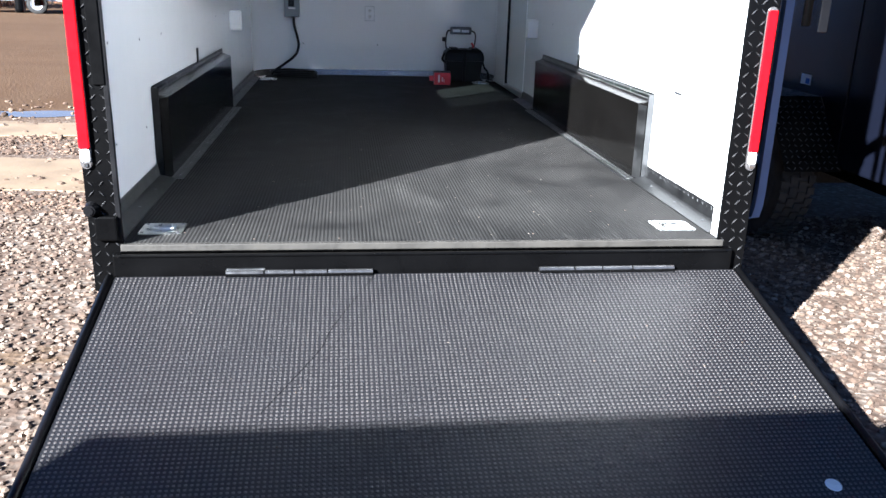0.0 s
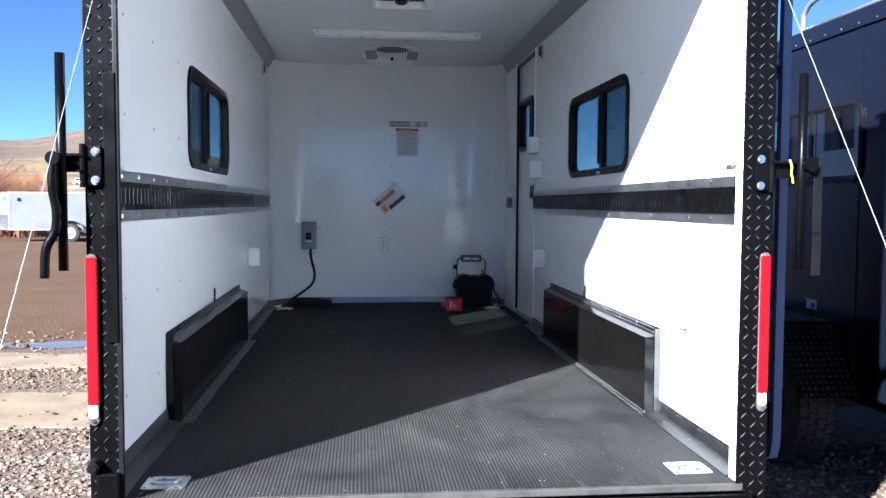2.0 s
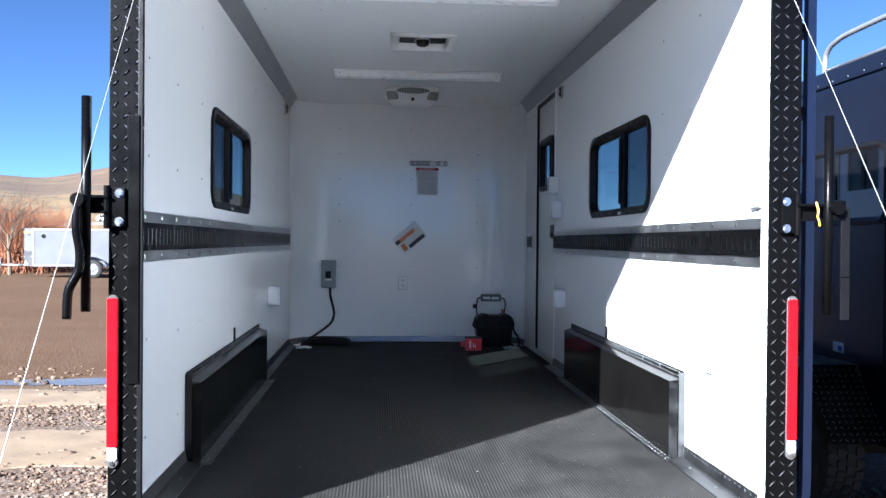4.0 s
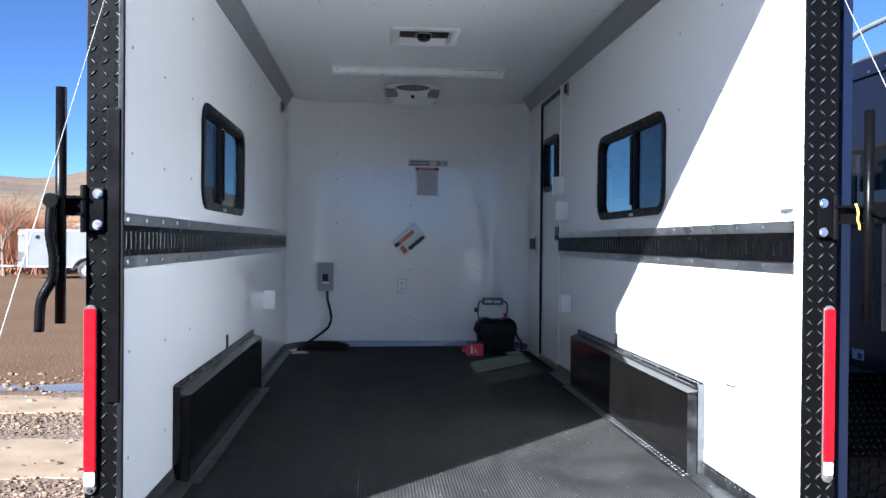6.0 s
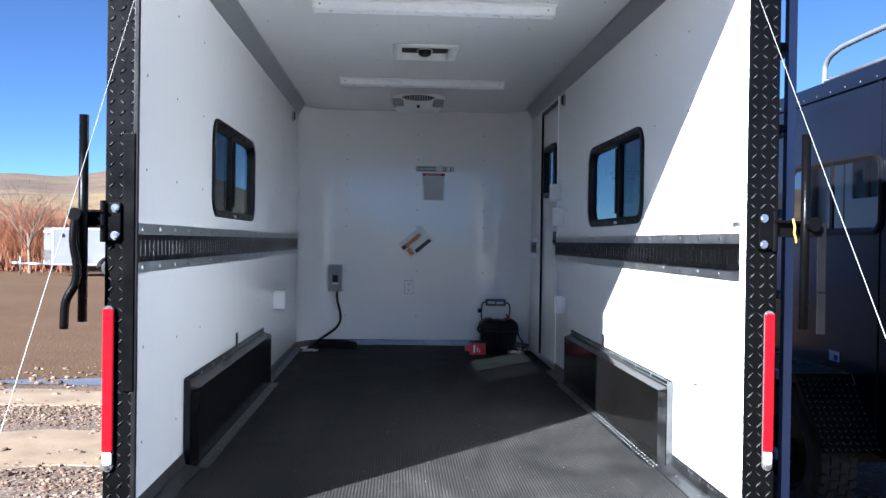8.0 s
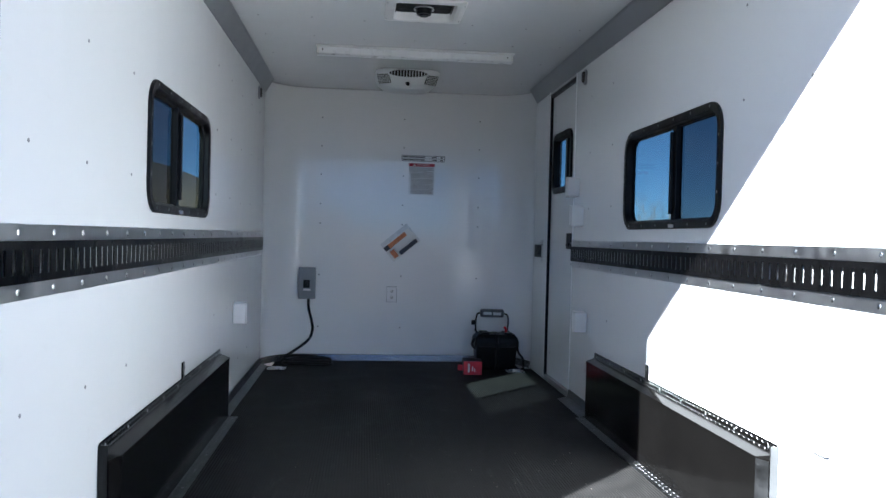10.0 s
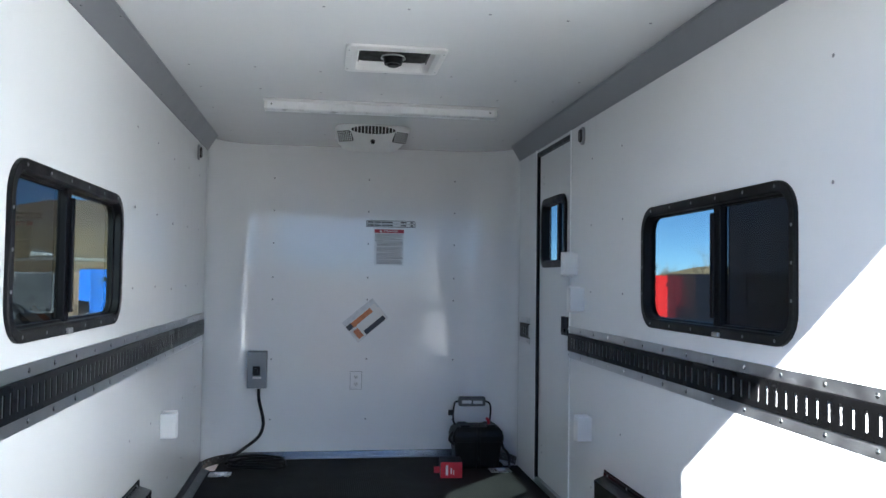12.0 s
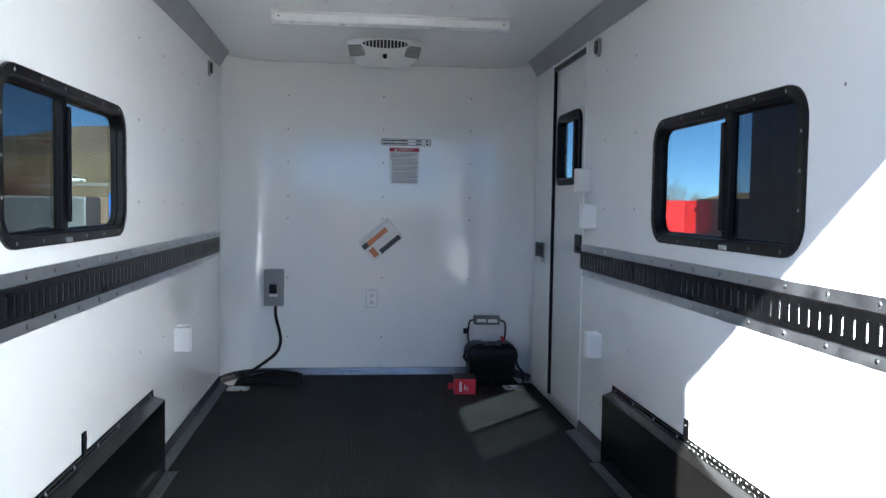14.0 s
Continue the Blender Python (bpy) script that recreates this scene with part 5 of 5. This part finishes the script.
bm = bmesh.new()
band(bm, [[(-h, a, b) for a, b in rounded(*inset(nw, d), max(0.02, 0.09 - d))] for d, h in ((0, 0.002), (0, 0.014), (0.02, 0.016), (0.04, 0.006))])
part("window_frame", bm, BLACK_PLASTIC, nb)
for y0, y1 in ((nw[0] + 0.03, nw[0] + 0.46), (nw[0] + 0.49, nw[1] - 0.03)):
    bm = bmesh.new()
    box(bm, -0.006, -0.003, y0, y1, nw[2] + 0.03, nw[3] - 0.03)
    part("window_pane", bm, DARK_PANE, nb, "dark reflecting glass")
bm = bmesh.new()
box(bm, -0.012, -0.003, nw[0] + 0.46, nw[0] + 0.49, nw[2] + 0.03, nw[3] - 0.03)
part("window_mullion", bm, BLACK_PLASTIC, nb)
bm = bmesh.new()
box(bm, -0.004, -0.001, 1.88 - NY0, 1.98 - NY0, 0.845, 0.90)
st = part("sticker", bm, PAPER, nb, "small white and blue sticker")
bm = bmesh.new()
box(bm, -0.005, -0.0035, 1.89 - NY0, 1.93 - NY0, 0.85, 0.88)
part("sticker_print", bm, BLUE_PANEL, st)
# fender: flat top with sloping ends in black tread plate
fy0, fy1, fx = 1.46 - NY0, 3.25 - NY0, -0.31
prof = [(fy0, 0.45), (fy0 + 0.30, 0.80), (fy1 - 0.30, 0.80), (fy1, 0.45)]
bm = bmesh.new()
band(bm, [[(x, y, z) for y, z in prof] for x in (fx, -0.002)], closed=False)
band(bm, [[(fx, y, z) for y, z in prof], [(fx, y, z - 0.05) if 0 < i < 3 else (fx, y + (0.035 if i == 0 else -0.035), z) for i, (y, z) in enumerate(prof)]], closed=False)
fd = part("fender", bm, BLACK_STEEL, nb)
bm = bmesh.new()
d = Vector((0, 0.30, 0.35)).normalized()
tread(bm, (fx + 0.005, fy0, 0.452), (1, 0, 0), d, Vector((0, -0.35, 0.30)).normalized(), 0.30, 0.44, 0.034, length=0.026, width=0.0065, height=0.003)
tread(bm, (fx + 0.005, fy0 + 0.31, 0.8), (1, 0, 0), (0, 1, 0), (0, 0, 1), 0.30, 1.15, 0.04, length=0.028, width=0.007, height=0.003)
# aluminium lugs bring the sky's reflection onto the black plate
tagged(part("tread_pattern", bm, DULL_ALU, fd), kind="stuff")
wheel(nb, (-0.17, 1.86 - NY0 + 0.05, 0.355), 0.355, 0.21, rim=BLACK_STEEL)
wheel(nb, (-0.17, 2.80 - NY0, 0.355), 0.355, 0.21, rim=BLACK_STEEL)
bm = bmesh.new()
box(bm, 0.15, 0.25, 0.1, NL - 0.1, 0.36, 0.46)
box(bm, 1.8, 1.9, 0.1, NL - 0.1, 0.36, 0.46)
box(bm, 0.0, 2.0, 1.3, 1.4, 0.30, 0.38)
part("chassis", bm, BLACK_STEEL, nb)
rack = thing("roof_rack", "silver tube roof rack with mesh panels on the neighbouring trailer", "roof rack", (NX + 0.15, 2.37, NZ))
bm = bmesh.new()
tube(bm, smooth_path([(0, 0, -0.0), (0, 0.0, 0.12), (0, -0.02, 0.19), (0, -0.12, 0.235), (0, -0.4, 0.252), (0, -1.7, 0.255)], 6), 0.016, 10)
part("upper_rail", bm, RACK, rack)
bm = bmesh.new()
tube(bm, [(0, 0, 0.075), (0, -1.7, 0.095)], 0.014, 8)
part("lower_rail", bm, RACK, rack)
for k in range(10):
    for d in (-1, 1):
        bm = bmesh.new()
        y = -0.1 - 0.16 * k
        rows = band(bm, [[(0.03, y - 0.08 * d - 0.018, 0.092), (0.03, y - 0.08 * d + 0.018, 0.092), (0.62, y + 0.08 * d + 0.018, 0.17), (0.62, y + 0.08 * d - 0.018, 0.17)],
                         [(0.03, y - 0.08 * d - 0.018, 0.097), (0.03, y - 0.08 * d + 0.018, 0.097), (0.62, y + 0.08 * d + 0.018, 0.175), (0.62, y + 0.08 * d - 0.018, 0.175)]])
        bm.faces.new(rows[0][::-1])
        bm.faces.new(rows[1])
        part("deck_slat", bm, RACK, rack)
for y in (-0.8, -1.6):
    bm = bmesh.new()
    tube(bm, [(0, y, 0.0), (0, y, 0.25)], 0.013, 8)
    part("rack_post", bm, RACK, rack)

# out of view: box trailer made up so its roof edge shades the ramp
rear = thing("ramp_shade_box", "unseen silver box on wheels, added to cast the shadow on the ramp", "trailer", (-3.045, -2.97, 0))
bm = bmesh.new()
box(bm, 0, 2.44, -2.6, 0, 0.5, 1.95, 0.01)
part("body", bm, SILVER, rear)
bm = bmesh.new()
box(bm, 0.3, 2.2, -2.3, -0.3, 0.36, 0.5)
part("chassis", bm, BLACK_STEEL, rear)
for x in (0.1, 2.34):
    wheel(rear, (x, -1.3, 0.34), 0.34, 0.2)


# ---- ground and distance ----
bm = bmesh.new()
bmesh.ops.create_grid(bm, x_segments=40, y_segments=40, size=2500)
struct("ground", bm, GROUND, "gravel and dried mud lot", "ground")


def crest(az):
    """Height angle of the hills in degrees; az counts to the left from straight ahead."""
    a = radians(az)
    left = 3.2 * math.exp(-((az - 26) / 24) ** 2) + 1.3 * math.exp(-((az - 15) / 4) ** 2) + 2.6 * math.exp(-((az - 95) / 45) ** 2)
    return 0.9 + left + 0.35 * math.sin(9 * a + 1) + 0.22 * math.sin(23 * a) + 0.12 * math.sin(57 * a + 2)


def hill_height(r, az):
    """Height of the slope at distance r: gentle grass first, then up to the crest at 920 m."""
    a = radians(az)
    k = max(0.0, min(1.0, (r - 100) / 820)) ** 1.3
    h = k * math.tan(radians(max(0.2, crest(az)))) * 920 * (1 if r <= 920 else 0.75)
    folds = noise.noise((r * 0.006 * math.cos(a), r * 0.006 * math.sin(a), 3.0)) + 0.5 * noise.noise((r * 0.017 * math.cos(a), r * 0.017 * math.sin(a), 8.0))
    return h * (1 + 0.16 * folds * (1 if 240 < r < 900 else 0)) - (0.3 if r <= 100 else 0)


verts, faces = [], []
radii = [100, 130, 165, 200, 240, 290, 350, 420, 500, 580, 660, 740, 820, 880, 920, 1100, 1500]
N = 600
for r in radii:
    for i in range(N):
        az = -180 + 360 * i / N
        a = radians(az)
        verts.append((-r * math.sin(a), r * math.cos(a), hill_height(r, az)))
for j in range(len(radii) - 1):
    for i in range(N):
        faces.append((j * N + i, j * N + (i + 1) % N, (j + 1) * N + (i + 1) % N, (j + 1) * N + i))
me = bpy.data.meshes.new("hills")
me.from_pydata(verts, [], faces)
me.materials.append(HILL)
for p in me.polygons:
    p.use_smooth = True
tagged(new("backdrop", me), "dry grass and scrub hills under blue sky", "hills", kind="structure")

# road across the foot of the hills
bm = bmesh.new()
ring = [2.0 + 0.5 * k for k in range(80)]
band(bm, [[(-q * math.sin(radians(az)), q * math.cos(radians(az)), hill_height(200, az) + up) for az in ring] for q, up in ((196, -0.6), (196.2, 0.45), (204, 0.55), (204.5, -0.6))], closed=False)
struct("road", bm, ROAD, "pale road across the foot of the hills", "road")


def stones(name, n, spots, seed, lo, hi, label, lift=lambda x, y: 0.0, tone=(1.0, 1.0, 1.0)):
    """Loose stones strewn over rectangles of ground, in one mesh."""
    rng = random.Random(seed)
    ico = bmesh.new()
    bmesh.ops.create_icosphere(ico, subdivisions=1, radius=1)
    iv = [v.co.copy() for v in ico.verts]
    jf = [[v.index for v in f.verts] for f in ico.faces]
    ico.free()
    verts, faces = [], []
    areas = [(x1 - x0) * (y1 - y0) for x0, x1, y0, y1 in spots]
    for _ in range(n):
        x0, x1, y0, y1 = rng.choices(spots, areas)[0]
        x, y = rng.uniform(x0, x1), rng.uniform(y0, y1)
        r = lo + (hi - lo) * rng.random() ** 2.2
        m = Euler((rng.random() * 6, rng.random() * 6, rng.random() * 6)).to_matrix()
        s = Vector((rng.uniform(0.7, 1.3), rng.uniform(0.6, 1.1), rng.uniform(0.45, 0.8))) * r
        base = len(verts)
        for v in iv:
            w = m @ (v * (1 + rng.uniform(-0.18, 0.18)))
            verts.append((x + w.x * s.x, y + w.y * s.y, lift(x, y) + 0.3 * r + w.z * s.z))
        faces += [[base + i for i in f] for f in jf]
    me = bpy.data.meshes.new(name)
    me.from_pydata(verts, [], faces)
    m, nt, p = material("loose_gravel")
    geo = nt.nodes.new("ShaderNodeNewGeometry")
    shades = ((0.0, (0.05, 0.033, 0.024)), (0.3, (0.10, 0.075, 0.058)), (0.6, (0.145, 0.12, 0.10)), (0.85, (0.22, 0.195, 0.172)), (1.0, (0.075, 0.05, 0.037)))
    nt.links.new(ramp(nt, geo.outputs["Random Per Island"], [(k, tuple(a * b for a, b in zip(c, tone))) for k, c in shades]), p.inputs["Base Color"])
    p.inputs["Roughness"].default_value = 0.85
    me.materials.append(m)
    tagged(new(name, me), label, "gravel", kind="stuff")


stones("gravel", 14000, [(-2.3, -1.0, -0.9, 2.3), (1.12, 3.2, -1.2, 2.2)], 11, 0.005, 0.019, "loose brown and grey gravel", tone=(0.97, 0.86, 0.78))
stones("brown_gravel", 3500, [(-2.3, -1.5, 2.3, 2.6), (-4.2, -1.6, 2.4, 2.9), (-4.5, -2.2, 4.0, 4.9)], 15, 0.005, 0.019, "loose reddish brown gravel between mud patches", tone=(0.8, 0.62, 0.5))
stones("scattered_stones", 700, [(-5.0, -1.5, 2.6, 7.0)], 12, 0.008, 0.04, "scattered stones on dried mud", tone=(0.9, 0.75, 0.62))

stones("floor_grit", 170, [(-0.85, 0.9, 0.02, 0.5), (-0.6, 0.8, 0.5, 2.2), (-0.9, 0.93, 0.015, 0.06)], 13, 0.0012, 0.0034, "pale grit crumbs on the rubber floor", lambda x, y: FL)
stones("ramp_grit", 110, [(-0.9, 0.95, -1.3, -0.05)], 14, 0.0012, 0.0035, "pale grit crumbs on the ramp", lambda x, y: 0.470 + 0.2376 * (y + 0.03))

# dried mud, a few millimetres thick, with crumbling edges
def mud_patch(cx, cy, sx, sy, seed, tone):
    rng = random.Random(seed)
    ph = [rng.random() * 6 for _ in range(5)]
    bm = bmesh.new()
    rows = []
    for q0, z in ((1.0, 0.0015), (0.985, 0.009), (0.6, 0.013), (0.2, 0.014)):
        ring = []
        for k in range(120):
            a = 2 * math.pi * k / 120
            q = q0 * (1 + 0.10 * math.sin(2 * a + ph[0]) + 0.09 * math.sin(5 * a + ph[1]) + 0.06 * math.sin(9 * a + ph[2]) + 0.035 * math.sin(17 * a + ph[3]) + 0.025 * math.sin(31 * a + ph[4]))
            ring.append((cx + sx * q * math.cos(a), cy + sy * q * math.sin(a), z))
        rows.append(ring)
    made = band(bm, rows)
    bm.faces.new(made[-1])
    tagged(new("mud_patch", mesh_of("mud_patch", bm, tone)), "pale dried mud crust on the gravel", "ground", "mud patches", "structure")


for cx, cy, sx, sy, sd in ((-3.2, 3.3, 2.1, 0.62, 3), (-3.9, 5.15, 2.6, 0.42, 8), (-6.5, 3.9, 2.0, 0.7, 5), (-7.2, 6.6, 2.4, 0.5, 9)):
    mud_patch(cx, cy, sx, sy, sd, MUD)


# puddles
for cx, cy, sx, sy, seed in ((-3.35, 6.0, 0.75, 0.22, 1), (-4.3, 5.5, 0.8, 0.2, 5)):
    bm = bmesh.new()
    rng = random.Random(seed)
    ph = [rng.random() * 6 for _ in range(4)]
    vs = []
    for k in range(48):
        a = 2 * math.pi * k / 48
        q = 1 + 0.18 * math.sin(2 * a + ph[0]) + 0.12 * math.sin(3 * a + ph[1]) + 0.08 * math.sin(7 * a + ph[2])
        vs.append(bm.verts.new((cx + sx * q * math.cos(a), cy + sy * q * math.sin(a), 0.004)))
    bm.faces.new(vs)
    tagged(new("puddle", mesh_of("puddle", bm, WATER)), "shallow muddy puddle on the ground", "puddle", "puddles")


def far_car(az):
    """White estate car on the far road: body, cabin glass and wheels."""
    a = radians(az)
    ob = thing("car", "white estate car on the far road", "car", (-200 * math.sin(a), 200 * math.cos(a), hill_height(200, az) + 0.5))
    ob.rotation_euler = (0, 0, a)
    side = [(-2.3, 0.35), (-2.3, 0.95), (-2.1, 1.02), (-1.75, 1.52), (0.45, 1.55), (1.05, 1.02), (2.1, 0.88), (2.3, 0.7), (2.3, 0.35)]
    bm = bmesh.new()
    rows = band(bm, [[(x, y, z) for x, z in side] for y in (-0.88, 0.88)])
    bm.faces.new(rows[0])
    bm.faces.new(rows[1][::-1])
    part("body", bm, CAR_WHITE, ob)
    glass = [(-1.85, 1.04), (-1.6, 1.44), (0.4, 1.47), (0.88, 1.04)]
    bm = bmesh.new()
    rows = band(bm, [[(x, y, z) for x, z in glass] for y in (-0.893, -0.882)])
    bm.faces.new(rows[0])
    part("side_glass", bm, BLACK_BOX, ob, "dark side windows")
    for x in (-1.4, 1.4):
        bm = bmesh.new()
        cyl(bm, (x, -0.90, 0.33), (x, -0.68, 0.33), 0.33, 16)
        part("wheel", bm, TYRE, ob)


far_car(18.3)


def branch(verts, faces, rng, p, d, length, r, depth):
    """One limb as a tapered three-sided prism, then its twigs."""
    q = p + d * length
    u = d.orthogonal().normalized()
    w = d.cross(u)
    base = len(verts)
    for c, rad in ((p, r), (q, r * 0.6)):
        for k in range(3):
            a = 2.1 * k
            verts.append(c + rad * (math.cos(a) * u + math.sin(a) * w))
    for k in range(3):
        faces.append((base + k, base + (k + 1) % 3, base + 3 + (k + 1) % 3, base + 3 + k))
    if depth:
        for k in range(rng.choice((2, 3, 3))):
            t = rng.uniform(0.45, 1.0)
            nd = (d + Vector((rng.uniform(-1, 1), rng.uniform(-1, 1), rng.uniform(-0.25, 0.7))) * 0.62).normalized()
            branch(verts, faces, rng, p + d * length * t, nd, length * rng.uniform(0.55, 0.8), r * 0.55, depth - 1)


def limb_mesh(name, rng, starts, mat):
    verts, faces = [], []
    for p, d, length, r, depth in starts:
        branch(verts, faces, rng, p, d, length, r, depth)
    me = bpy.data.meshes.new(name)
    me.from_pydata([tuple(v) for v in verts], [], faces)
    me.materials.append(mat)
    return me


def bare_tree(x, y, h, seed):
    rng = random.Random(seed)
    ob = thing("bare_tree", "leafless winter tree with fine twigs at the lot's edge", "tree", (x, y, 0), "bare trees")
    bm = bmesh.new()
    top = Vector((rng.uniform(-0.2, 0.2), rng.uniform(-0.2, 0.2), h * 0.4))
    cyl(bm, (0, 0, -0.05), top, 0.02 * h, 9, 0.011 * h)
    part("trunk", bm, BARK, ob)
    starts = []
    for k in range(7):
        a = 2 * math.pi * k / 7 + rng.random()
        d = Vector((0.6 * math.cos(a), 0.6 * math.sin(a), rng.uniform(0.6, 1.1))).normalized()
        starts.append((top * rng.uniform(0.55, 1.0), d, h * rng.uniform(0.2, 0.3), 0.0075 * h, 4))
    cr = new("crown", limb_mesh("crown", rng, starts, BARK))
    cr.parent = ob


for x, y, h, sd in ((-14.6, 30.5, 4.0, 1), (-16.2, 33, 4.4, 2), (13.8, 40, 4.2, 3), (16.2, 42, 4.6, 4), (19.5, 40, 4.0, 5), (17.4, 41, 3.4, 8), (18.4, 44, 3.8, 9), (11.9, 45, 3.6, 6), (-20, 36, 5, 7)):
    bare_tree(x, y, h, sd)


def thicket(x0, x1, y0, y1, n, h, seed):
    rng = random.Random(seed)
    starts = []
    for _ in range(n):
        p = Vector((rng.uniform(x0, x1), rng.uniform(y0, y1), -0.05))
        d = Vector((rng.uniform(-0.4, 0.4), rng.uniform(-0.4, 0.4), 1)).normalized()
        starts.append((p, d, h * rng.uniform(0.3, 0.5), 0.022, 3))
    tagged(new("thicket", limb_mesh("thicket", rng, starts, TWIG)), "red-brown leafless willow brush", "brush", kind="stuff")


thicket(-30, -13.6, 31.5, 36, 1200, 3.2, 21)
thicket(-14, -6, 40, 46, 500, 2.2, 22)
thicket(9, 26, 46, 52, 500, 1.6, 23)
